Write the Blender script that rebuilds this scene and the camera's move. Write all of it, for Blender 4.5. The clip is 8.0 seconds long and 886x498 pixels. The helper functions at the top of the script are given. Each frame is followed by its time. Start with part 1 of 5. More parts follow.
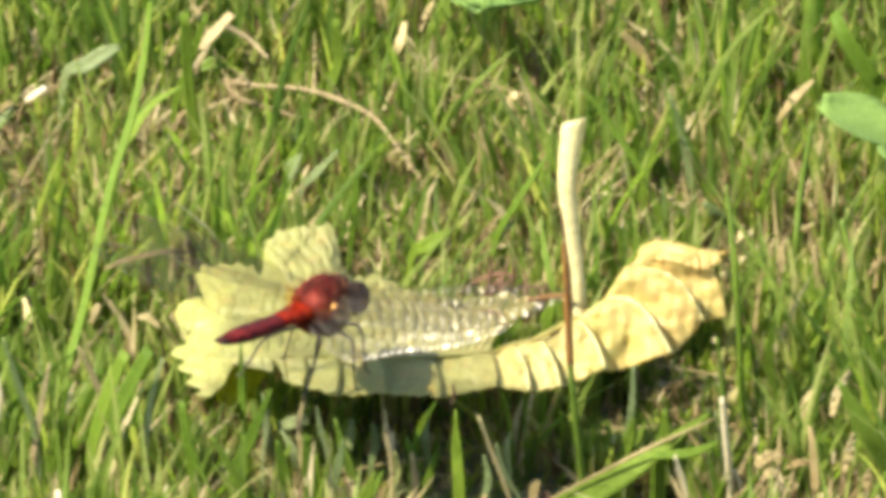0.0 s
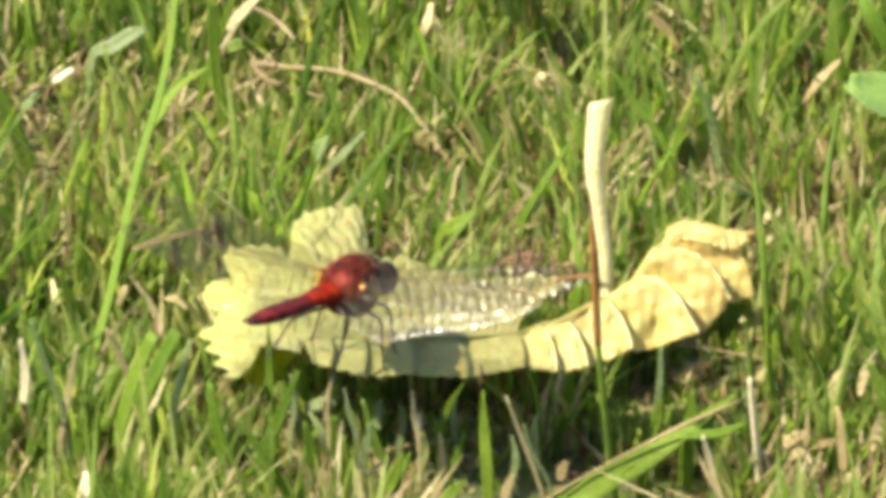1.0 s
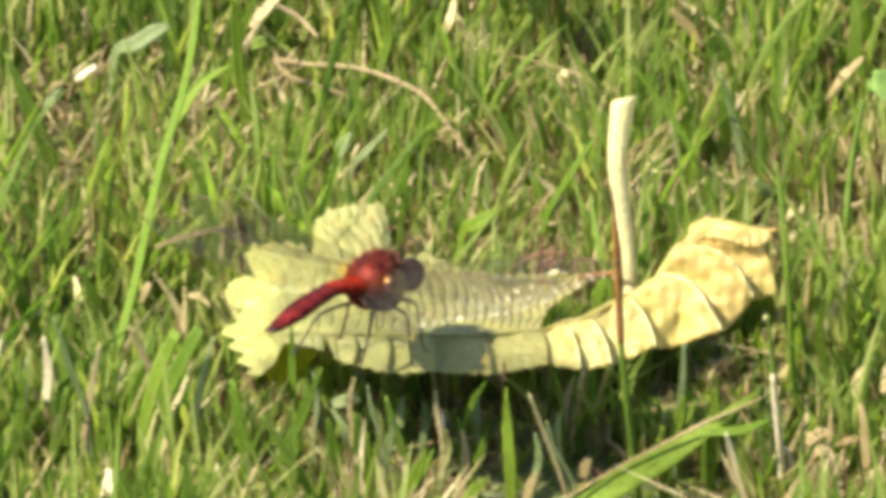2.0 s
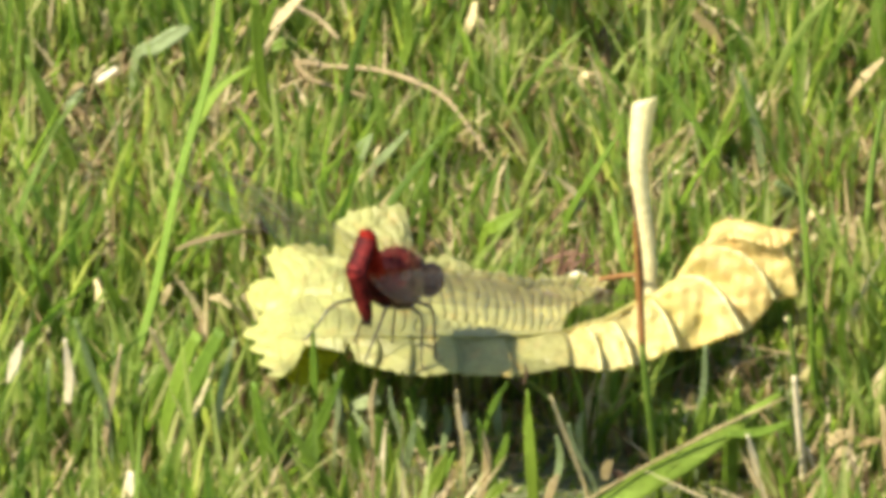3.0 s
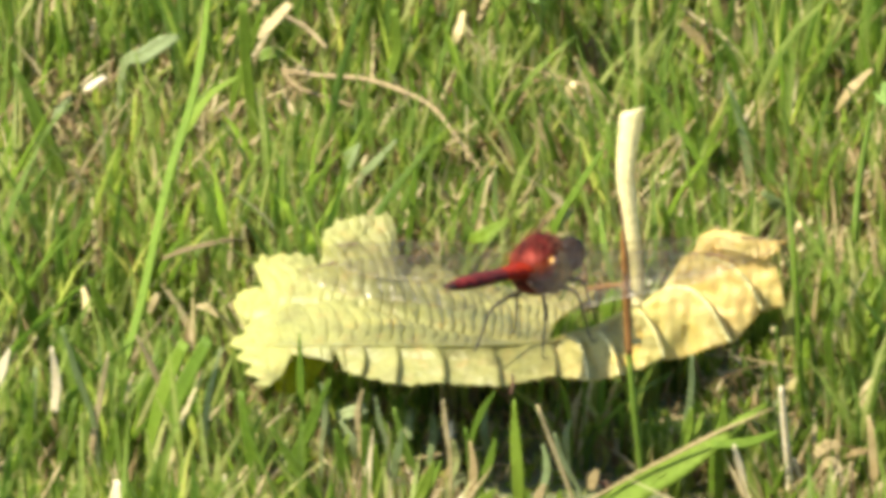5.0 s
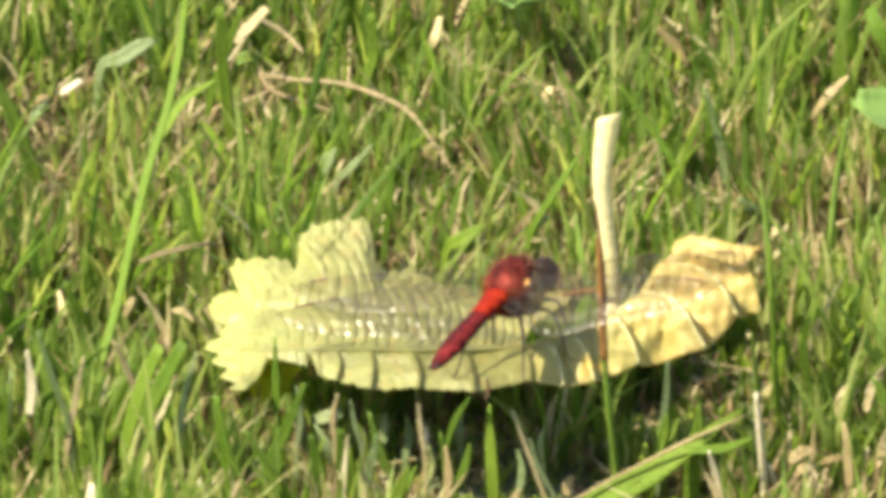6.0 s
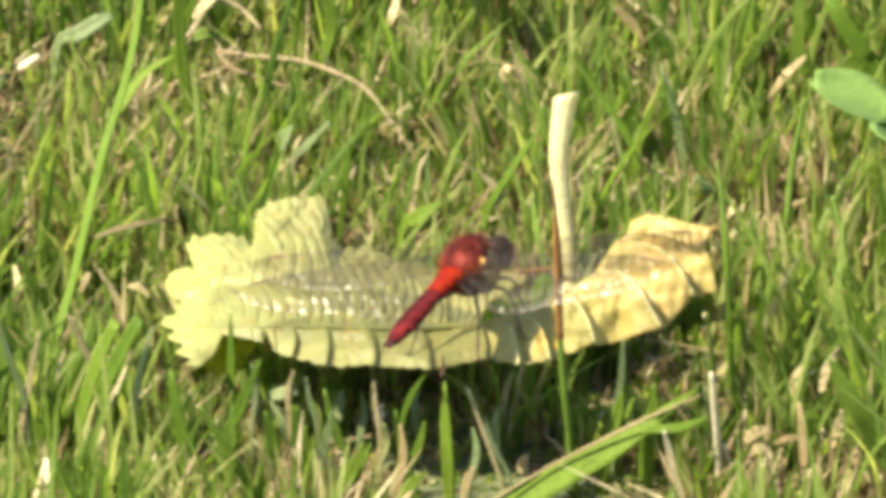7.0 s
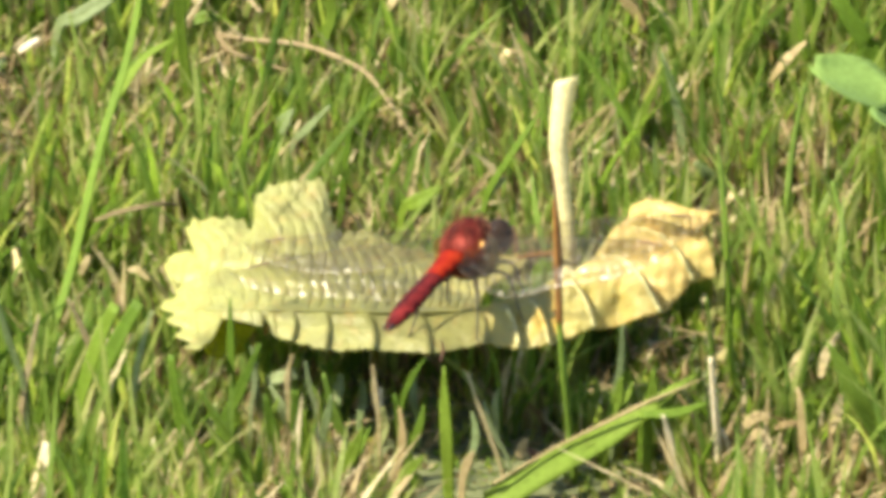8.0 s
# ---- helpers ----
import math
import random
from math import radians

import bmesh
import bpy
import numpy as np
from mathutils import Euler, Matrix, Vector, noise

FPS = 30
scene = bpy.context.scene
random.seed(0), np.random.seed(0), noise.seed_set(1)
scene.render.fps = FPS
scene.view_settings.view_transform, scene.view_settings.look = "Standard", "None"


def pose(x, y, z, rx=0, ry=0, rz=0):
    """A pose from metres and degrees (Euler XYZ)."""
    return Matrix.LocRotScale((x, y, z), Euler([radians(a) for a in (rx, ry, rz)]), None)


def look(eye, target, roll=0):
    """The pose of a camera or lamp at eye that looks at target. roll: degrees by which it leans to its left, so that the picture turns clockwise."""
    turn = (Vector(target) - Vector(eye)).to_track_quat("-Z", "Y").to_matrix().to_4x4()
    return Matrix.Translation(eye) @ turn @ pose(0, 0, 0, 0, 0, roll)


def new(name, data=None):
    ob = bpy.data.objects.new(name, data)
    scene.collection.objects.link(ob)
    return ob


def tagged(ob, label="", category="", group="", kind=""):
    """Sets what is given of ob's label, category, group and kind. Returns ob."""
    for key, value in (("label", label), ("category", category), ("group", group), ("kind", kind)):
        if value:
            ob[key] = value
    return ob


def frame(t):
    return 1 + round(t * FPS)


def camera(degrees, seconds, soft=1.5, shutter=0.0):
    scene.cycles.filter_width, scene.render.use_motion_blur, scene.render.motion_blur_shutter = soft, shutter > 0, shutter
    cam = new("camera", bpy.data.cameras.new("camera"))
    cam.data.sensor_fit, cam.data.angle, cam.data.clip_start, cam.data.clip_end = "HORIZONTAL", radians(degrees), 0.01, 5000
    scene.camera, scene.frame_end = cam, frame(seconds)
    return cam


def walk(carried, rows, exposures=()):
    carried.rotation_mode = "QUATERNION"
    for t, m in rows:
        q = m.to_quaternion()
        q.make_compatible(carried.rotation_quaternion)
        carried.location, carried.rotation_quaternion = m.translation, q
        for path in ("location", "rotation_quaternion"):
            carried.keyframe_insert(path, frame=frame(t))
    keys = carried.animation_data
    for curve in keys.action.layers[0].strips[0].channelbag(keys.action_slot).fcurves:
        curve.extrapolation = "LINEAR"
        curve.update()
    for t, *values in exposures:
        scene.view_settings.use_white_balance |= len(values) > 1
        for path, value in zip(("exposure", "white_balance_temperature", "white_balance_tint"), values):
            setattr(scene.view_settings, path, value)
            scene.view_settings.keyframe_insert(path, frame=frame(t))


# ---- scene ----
MM = 0.001

# ---- camera: it stands still on the lawn's edge and only turns ----
cam = camera(4.605, 8.0, soft=5.6, shutter=0.4)
EYE = (0.0000, -1.3595, 0.6539)
DOWN = 25
TURNS = [
    (0, -0.3134, 0.1041, 0.191),
    (0.5, -0.2541, 0.0495, 0.144),
    (1, -0.1712, 0.0037, 0.058),
    (1.5, -0.1099, -0.0141, 0.092),
    (3, 0.0578, -0.0011, -0.032),
    (3.5, 0.0300, -0.0033, -0.023),
    (4, -0.0000, 0.0000, -0.000),
    (4.5, 0.0016, 0.0224, 0.061),
    (6, -0.1342, 0.0744, 0.380),
    (6.5, -0.2512, 0.0221, 0.579),
    (7, -0.3630, -0.0398, 0.770),
    (7.5, -0.3861, -0.0951, 0.913),
    (8, -0.3657, -0.1218, 0.928),
]
walk(cam, [(t, pose(*EYE, 90 - DOWN, 0, 0) @ pose(0, 0, 0, 0, yaw, 0) @ pose(0, 0, 0, pitch, 0, 0) @ pose(0, 0, 0, 0, 0, roll))
           for t, yaw, pitch, roll in TURNS])

# ---- light: a clear late-summer sun from the side, blue sky ----
SUN_WAY = Vector((-0.63, -0.20, 0.75)).normalized()
world = bpy.data.worlds.new("sky")
scene.world = world
world.use_nodes = True
sky = world.node_tree.nodes.new("ShaderNodeTexSky")
sky.sky_type, sky.sun_disc = "NISHITA", False
sky.sun_elevation = math.asin(SUN_WAY.z)
sky.sun_rotation = math.atan2(SUN_WAY.x, SUN_WAY.y)
world.node_tree.links.new(sky.outputs[0], world.node_tree.nodes["Background"].inputs[0])
world.node_tree.nodes["Background"].inputs[1].default_value = 0.125
sun = new("sun", bpy.data.lights.new("sun", "SUN"))
sun.data.energy, sun.data.angle, sun.data.color = 5.0, radians(0.53), (1.0, 0.935, 0.765)
sun.matrix_basis = look(SUN_WAY * 5, (0, 0, 0))
scene.view_settings.exposure = 1.705


# ---- materials ----
def material(name):
    m = bpy.data.materials.new(name)
    m.use_nodes = True
    nt = m.node_tree
    nt.nodes.clear()
    return m, nt, nt.nodes.new("ShaderNodeOutputMaterial")


def node(nt, kind, links=(), **values):
    n = nt.nodes.new(kind)
    for k, v in values.items():
        n.inputs[k.replace("_", " ")].default_value = v
    for socket, source in links:
        nt.links.new(source, n.inputs[socket])
    return n


def ramp(nt, source, stops):
    r = nt.nodes.new("ShaderNodeValToRGB")
    e = r.color_ramp.elements
    while len(e) < len(stops):
        e.new(0.5)
    for el, (at, col) in zip(e, stops):
        el.position, el.color = at, (*col, 1)
    nt.links.new(source, r.inputs[0])
    return r.outputs[0]


def mixed(nt, fac, a, b, blend="MIX"):
    n = nt.nodes.new("ShaderNodeMix")
    n.data_type, n.blend_type = "RGBA", blend
    for i, v in ((0, fac), (6, a), (7, b)):
        if isinstance(v, bpy.types.NodeSocket):
            nt.links.new(v, n.inputs[i])
        else:
            n.inputs[i].default_value = v if i == 0 else (*v, 1)
    return n.outputs[2]


def noise_of(nt, scale, detail=3.0, rough=0.6, stretch=None):
    tc = nt.nodes.new("ShaderNodeTexCoord")
    out = tc.outputs["Object"]
    if stretch:
        mp = node(nt, "ShaderNodeMapping", [("Vector", out)])
        mp.inputs["Scale"].default_value = stretch
        out = mp.outputs[0]
    n = node(nt, "ShaderNodeTexNoise", [("Vector", out)], Scale=scale, Detail=detail, Roughness=rough)
    return n.outputs["Fac"]


def bump(nt, height, strength, distance):
    return node(nt, "ShaderNodeBump", [("Height", height)], Strength=strength, Distance=distance).outputs[0]


def leafy(name, stops, by="island", gloss=0.45, through_light=0.4, grain=1500.0, glow_tint=(1.0, 1.0, 0.6), coarse=180.0):
    """Plant tissue: lets some light through, varies from blade to blade and along each."""
    m, nt, out = material(name)
    if by == "island":
        rnd = nt.nodes.new("ShaderNodeNewGeometry").outputs["Random Per Island"]
    else:
        rnd = nt.nodes.new("ShaderNodeObjectInfo").outputs["Random"]
    slow = noise_of(nt, coarse)
    add = nt.nodes.new("ShaderNodeMath")
    add.operation = "MULTIPLY_ADD"
    nt.links.new(slow, add.inputs[0])
    add.inputs[1].default_value = 0.5
    sub = nt.nodes.new("ShaderNodeMath")
    sub.operation = "MULTIPLY_ADD"
    nt.links.new(rnd, sub.inputs[0])
    sub.inputs[1].default_value, sub.inputs[2].default_value = 0.85, -0.18
    nt.links.new(sub.outputs[0], add.inputs[2])
    col = ramp(nt, add.outputs[0], stops)
    fine = noise_of(nt, grain, 4.0, 0.7)
    col = mixed(nt, ramp(nt, fine, [(0.35, (0, 0, 0)), (0.7, (0.55, 0.55, 0.55))]), col, (0.30, 0.27, 0.12), "MULTIPLY")
    nrm = bump(nt, fine, 0.35, 0.0002)
    p = node(nt, "ShaderNodeBsdfPrincipled", [("Base Color", col), ("Normal", nrm)], Roughness=gloss)
    p.inputs["Specular IOR Level"].default_value = 0.14
    tl = node(nt, "ShaderNodeBsdfTranslucent", [("Color", mixed(nt, 1.0, col, glow_tint, "MULTIPLY")), ("Normal", nrm)])
    mx = node(nt, "ShaderNodeMixShader", [(1, p.outputs[0]), (2, tl.outputs[0])], Fac=through_light)
    nt.links.new(mx.outputs[0], out.inputs[0])
    return m


GREENS = [(0.0, (0.090, 0.148, 0.028)), (0.25, (0.143, 0.213, 0.038)), (0.5, (0.213, 0.283, 0.053)), (0.75, (0.32, 0.355, 0.10)), (1.0, (0.48, 0.42, 0.20))]
STRAWS = [(0.0, (0.10, 0.065, 0.03)), (0.3, (0.24, 0.17, 0.08)), (0.6, (0.42, 0.33, 0.17)), (0.85, (0.60, 0.50, 0.30)), (1.0, (0.34, 0.30, 0.10))]
MAT_GRASS = leafy("grass_green", GREENS, glow_tint=(1.22, 1.35, 0.65), through_light=0.62)
MAT_STRAW = leafy("dry_grass", STRAWS, through_light=0.4, gloss=0.6)
MAT_BLADE = leafy("fresh_blade", [(0.0, (0.09, 0.16, 0.016)), (0.5, (0.145, 0.225, 0.022)), (1.0, (0.21, 0.285, 0.036))], by="object", gloss=0.6, glow_tint=(1.3, 1.3, 0.4))
# Darker green; on some near blades it stands in for their shade.
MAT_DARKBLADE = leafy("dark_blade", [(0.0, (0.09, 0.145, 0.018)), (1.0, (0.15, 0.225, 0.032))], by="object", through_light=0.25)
MAT_PALE = leafy("bleached_straw", [(0.0, (0.60, 0.50, 0.32)), (1.0, (0.84, 0.76, 0.56))], by="object", through_light=0.25, gloss=0.55)
MAT_SCRAP = leafy("dry_scrap", [(0.0, (0.32, 0.23, 0.10)), (1.0, (0.55, 0.45, 0.24))], by="object", through_light=0.25, gloss=0.6)
MAT_GREY = leafy("weathered_blade", [(0.0, (0.15, 0.20, 0.075)), (1.0, (0.28, 0.32, 0.15))], by="object", through_light=0.3, gloss=0.5)
MAT_TWIG = leafy("dry_stem", [(0.0, (0.17, 0.12, 0.058)), (1.0, (0.35, 0.27, 0.145))], by="object", through_light=0.05, gloss=0.6)
MAT_TWIG_RED = leafy("red_brown_stem", [(0.0, (0.16, 0.07, 0.02)), (1.0, (0.28, 0.13, 0.04))], by="object", through_light=0.1, gloss=0.5)
MAT_CLOVER = leafy("clover_green", [(0.0, (0.15, 0.255, 0.058)), (1.0, (0.21, 0.31, 0.075))], by="object", gloss=0.6, through_light=0.3)
# Bright olive stands in for sunlight coming through the leaf above.
MAT_LIT_OLIVE = leafy("lit_olive_leaf", [(0.0, (0.42, 0.45, 0.015)), (1.0, (0.55, 0.52, 0.02))], by="object", through_light=0.6)
MAT_RED = leafy("red_brown_litter", [(0.0, (0.08, 0.038, 0.024)), (1.0, (0.19, 0.105, 0.065))], by="object", through_light=0.1, gloss=0.6)
MAT_CHIP = leafy("pale_green_chip", [(0.0, (0.19, 0.23, 0.07)), (1.0, (0.30, 0.32, 0.12))], by="object", through_light=0.2)


def soil_material():
    m, nt, out = material("lawn_soil")
    a, b = noise_of(nt, 60.0, 5.0), noise_of(nt, 900.0, 4.0, 0.7)
    col = ramp(nt, a, [(0.3, (0.07, 0.082, 0.028)), (0.55, (0.11, 0.122, 0.042)), (0.75, (0.19, 0.18, 0.08))])
    col = mixed(nt, b, col, (0.09, 0.10, 0.036))
    p = node(nt, "ShaderNodeBsdfPrincipled", [("Base Color", col), ("Normal", bump(nt, b, 0.8, 0.001))], Roughness=0.9)
    nt.links.new(p.outputs[0], out.inputs[0])
    return m


def leaf_material():
    """Yellowed leaf: lime at the tip with its sunlit brightness in the colour, orange-yellow toward the stalk, freckled
    and veined.
    """
    m, nt, out = material("yellowed_leaf")
    tc = nt.nodes.new("ShaderNodeTexCoord")
    sep = node(nt, "ShaderNodeSeparateXYZ", [("Vector", tc.outputs["Object"])])
    mp = node(nt, "ShaderNodeMapRange", [("Value", sep.outputs[0])])
    mp.inputs["From Min"].default_value, mp.inputs["From Max"].default_value = -0.028, 0.046
    big = noise_of(nt, 150.0, 4.0, 0.6)
    add = nt.nodes.new("ShaderNodeMath")
    add.operation = "MULTIPLY_ADD"
    nt.links.new(big, add.inputs[0])
    add.inputs[1].default_value = 0.45
    sh = nt.nodes.new("ShaderNodeMath")
    sh.inputs[1].default_value = -0.22
    nt.links.new(mp.outputs[0], sh.inputs[0])
    nt.links.new(sh.outputs[0], add.inputs[2])
    # Tip stop brightened and middle stops dulled in place of the sun's slant.
    col = ramp(nt, add.outputs[0], [(0.0, (0.432, 0.426, 0.124)), (0.13, (0.305, 0.302, 0.096)), (0.46, (0.265, 0.252, 0.084)), (0.62, (0.40, 0.352, 0.12)), (0.8, (0.51, 0.43, 0.135)), (1.0, (0.53, 0.405, 0.13))])
    spots = noise_of(nt, 420.0, 5.0, 0.65)
    col = mixed(nt, ramp(nt, spots, [(0.54, (0, 0, 0)), (0.72, (0.4, 0.4, 0.4))]), col, (0.46, 0.24, 0.07))
    far = node(nt, "ShaderNodeMapRange", [("Value", sep.outputs[0])])
    far.inputs["From Min"].default_value, far.inputs["From Max"].default_value = 0.016, 0.034
    stain = nt.nodes.new("ShaderNodeMath")
    stain.operation = "MULTIPLY"
    nt.links.new(ramp(nt, noise_of(nt, 170.0, 4.0, 0.65), [(0.48, (0, 0, 0)), (0.68, (0.5, 0.5, 0.5))]), stain.inputs[0])
    nt.links.new(far.outputs[0], stain.inputs[1])
    col = mixed(nt, stain.outputs[0], col, (0.50, 0.30, 0.10))
    blot = noise_of(nt, 260.0, 3.0, 0.6)
    col = mixed(nt, 0.5, col, ramp(nt, blot, [(0.3, (0.55, 0.48, 0.42)), (0.5, (1, 1, 1)), (0.7, (1.35, 1.3, 1.1))]), "MULTIPLY")
    cell = node(nt, "ShaderNodeTexVoronoi", [("Vector", tc.outputs["Object"])], Scale=900.0)
    cell.feature = "DISTANCE_TO_EDGE"
    net = ramp(nt, cell.outputs["Distance"], [(0.0, (1, 1, 1)), (0.16, (0, 0, 0))])
    col = mixed(nt, mixed(nt, 0.9, net, (0, 0, 0)), col, (0.68, 0.64, 0.24))
    fine = noise_of(nt, 1400.0, 4.0, 0.7)
    h = mixed(nt, 0.5, net, fine)
    nrm = bump(nt, h, 0.3, 0.0002)
    p = node(nt, "ShaderNodeBsdfPrincipled", [("Base Color", col), ("Normal", nrm)], Roughness=0.5)
    tl = node(nt, "ShaderNodeBsdfTranslucent", [("Color", mixed(nt, 1.0, col, (1.3, 1.25, 0.8), "MULTIPLY")), ("Normal", nrm)])
    mx = node(nt, "ShaderNodeMixShader", [(1, p.outputs[0]), (2, tl.outputs[0])], Fac=0.5)
    nt.links.new(mx.outputs[0], out.inputs[0])
    return m


def shell(name, stops, scale=500.0, gloss=0.3, coat=0.4, relief=0.4, coat_rough=0.12, shine=0.04):
    """Insect cuticle."""
    m, nt, out = material(name)
    n = noise_of(nt, scale, 4.0, 0.65)
    fine = noise_of(nt, 3500.0, 3.0, 0.7)
    col = ramp(nt, n, stops)
    p = node(nt, "ShaderNodeBsdfPrincipled", [("Base Color", col), ("Normal", bump(nt, fine, relief, 0.0002))], Roughness=gloss)
    p.inputs["Specular IOR Level"].default_value = shine
    p.inputs["Coat Weight"].default_value, p.inputs["Coat Roughness"].default_value = coat, coat_rough
    nt.links.new(p.outputs[0], out.inputs[0])
    return m


def wing_material(name, tint, gloss_part):
    m, nt, out = material(name)
    ripple = noise_of(nt, 500.0, 2.0, 0.5)
    cell_tc = nt.nodes.new("ShaderNodeTexCoord")
    cell = node(nt, "ShaderNodeTexVoronoi", [("Vector", cell_tc.outputs["Object"])], Scale=1150.0)
    cell.feature = "DISTANCE_TO_EDGE"
    line = ramp(nt, cell.outputs["Distance"], [(0.0, (1, 1, 1)), (0.09, (0, 0, 0))])
    band = node(nt, "ShaderNodeTexWave", [("Vector", cell_tc.outputs["Object"])], Scale=200.0, Distortion=5.0, Detail=2.0)
    band.inputs["Detail Scale"].default_value = 2.0
    clear = node(nt, "ShaderNodeBsdfTransparent", Color=(*tint, 1))
    nrm = bump(nt, mixed(nt, 0.45, band.outputs["Color"], ripple), 1.0, 0.00016)
    g = node(nt, "ShaderNodeBsdfGlossy", [("Normal", nrm)], Color=(1.0, 0.93, 0.82, 1), Roughness=0.33)
    film = node(nt, "ShaderNodeMixShader", [(1, clear.outputs[0]), (2, g.outputs[0])], Fac=gloss_part)
    vein = node(nt, "ShaderNodeBsdfPrincipled", Base_Color=(0.14, 0.085, 0.04, 1), Roughness=0.35)
    half = nt.nodes.new("ShaderNodeMath")
    half.operation = "MULTIPLY"
    nt.links.new(line, half.inputs[0])
    half.inputs[1].default_value = 0.10
    mx = node(nt, "ShaderNodeMixShader", [(0, half.outputs[0]), (1, film.outputs[0]), (2, vein.outputs[0])])
    nt.links.new(mx.outputs[0], out.inputs[0])
    return m


MAT_SOIL = soil_material()
MAT_LEAF = leaf_material()
MAT_PETIOLE = leafy("pale_stalk", [(0.0, (0.62, 0.51, 0.23)), (1.0, (0.80, 0.72, 0.40))], by="object", through_light=0.35, gloss=0.5, coarse=90.0)
MAT_RIB = leafy("pale_rib", [(0.0, (0.55, 0.48, 0.21)), (1.0, (0.68, 0.60, 0.29))], by="object", through_light=0.15)
MAT_THORAX = shell("red_brown_cuticle", [(0.34, (0.012, 0.005, 0.004)), (0.5, (0.08, 0.010, 0.007)), (0.68, (0.22, 0.045, 0.03))], 380.0, 0.7, 0.0, 1.0)
MAT_FLANK = shell("dark_flank", [(0.3, (0.012, 0.006, 0.005)), (0.6, (0.04, 0.012, 0.008)), (0.78, (0.20, 0.13, 0.07))], 420.0, 0.5, 0.9)
MAT_GLINT = shell("glint_plate_cuticle", [(0.3, (0.05, 0.02, 0.016)), (0.7, (0.12, 0.06, 0.05))], 700.0, 0.4, 1.0, 0.05, 0.3)
MAT_ABDOMEN = shell("red_cuticle", [(0.3, (0.07, 0.003, 0.002)), (0.55, (0.16, 0.009, 0.003)), (0.75, (0.23, 0.03, 0.007))], 350.0, 0.6, 0.0)
MAT_TAIL = shell("dark_red_cuticle", [(0.36, (0.012, 0.0018, 0.0015)), (0.5, (0.045, 0.0035, 0.003)), (0.7, (0.14, 0.014, 0.012))], 600.0, 0.6, 0.0, shine=0.07)
MAT_EYE = shell("brown_compound_eye", [(0.35, (0.007, 0.0045, 0.004)), (0.6, (0.022, 0.014, 0.010))], 300.0, 0.55, 0.05, 0.2)
MAT_FACE = shell("dull_red_face", [(0.35, (0.16, 0.05, 0.03)), (0.7, (0.34, 0.14, 0.07))], 400.0)
MAT_HAIR = shell("reddish_bristle", [(0.3, (0.10, 0.03, 0.015)), (0.7, (0.30, 0.12, 0.06))], 900.0, 0.5, 0.0)
MAT_LEG = shell("black_leg", [(0.3, (0.012, 0.010, 0.009)), (0.7, (0.05, 0.035, 0.025))], 600.0, 0.4, 0.3)
MAT_WING = wing_material("clear_wing", (0.76, 0.76, 0.70), 0.016)
MAT_WING_GLARE = wing_material("glare_wing_rim", (0.80, 0.79, 0.72), 0.028)
MAT_AMBER = wing_material("amber_wing_base", (0.95, 0.74, 0.38), 0.012)
MAT_VEIN = shell("wing_vein", [(0.3, (0.05, 0.03, 0.018)), (0.7, (0.11, 0.065, 0.035))], 900.0, 0.5, 0.0)
MAT_STIGMA = shell("brown_wing_spot", [(0.3, (0.06, 0.03, 0.02)), (0.7, (0.11, 0.055, 0.03))], 900.0, 0.3, 0.5)


# ---- builders ----
def linked(name, verts, faces, mat, parent=None, label="", smooth=True):
    me = bpy.data.meshes.new(name)
    me.from_pydata([tuple(v) for v in verts], [], [tuple(f) for f in faces])
    me.materials.append(mat)
    if smooth:
        me.polygons.foreach_set("use_smooth", [True] * len(me.polygons))
    me.update()
    ob = new(name, me)
    if parent:
        ob.parent = parent
    if label:
        ob["label"] = label
    return ob


def smooth_line(points, steps):
    """A Catmull-Rom line through the points."""
    p = [Vector(q) for q in points]
    p = [p[0] * 2 - p[1]] + p + [p[-1] * 2 - p[-2]]
    n = len(p) - 3
    res = []
    for i in range(steps + 1):
        u = min(i / steps * n, n - 1e-6)
        k = int(u)
        f = u - k
        a, b, c, d = p[k:k + 4]
        res.append(0.5 * ((2 * b) + (c - a) * f + (2 * a - 5 * b + 4 * c - d) * f * f + (3 * b - a - 3 * c + d) * f ** 3))
    return res


def tube(points, radii, sides=7, steps=14, squash=1.0):
    """A tapering round stem along a line, closed at both ends."""
    line = smooth_line(points, steps)
    rr = np.interp(np.linspace(0, 1, steps + 1), np.linspace(0, 1, len(radii)), radii)
    verts, faces = [], []
    for i, c in enumerate(line):
        d = (line[min(i + 1, steps)] - line[max(i - 1, 0)]).normalized()
        u = d.cross(Vector((0.03, 1, 0.05))).normalized()
        if u.length < 0.1:
            u = Vector((1, 0, 0))
        w = d.cross(u)
        for k in range(sides):
            a = 2 * math.pi * k / sides
            verts.append(c + (u * math.cos(a) + w * math.sin(a) * squash) * rr[i])
    for i in range(steps):
        for k in range(sides):
            a, b = i * sides + k, i * sides + (k + 1) % sides
            faces.append((a, b, b + sides, a + sides))
    faces += [tuple(range(sides - 1, -1, -1)), tuple(range(steps * sides, (steps + 1) * sides))]
    return verts, faces


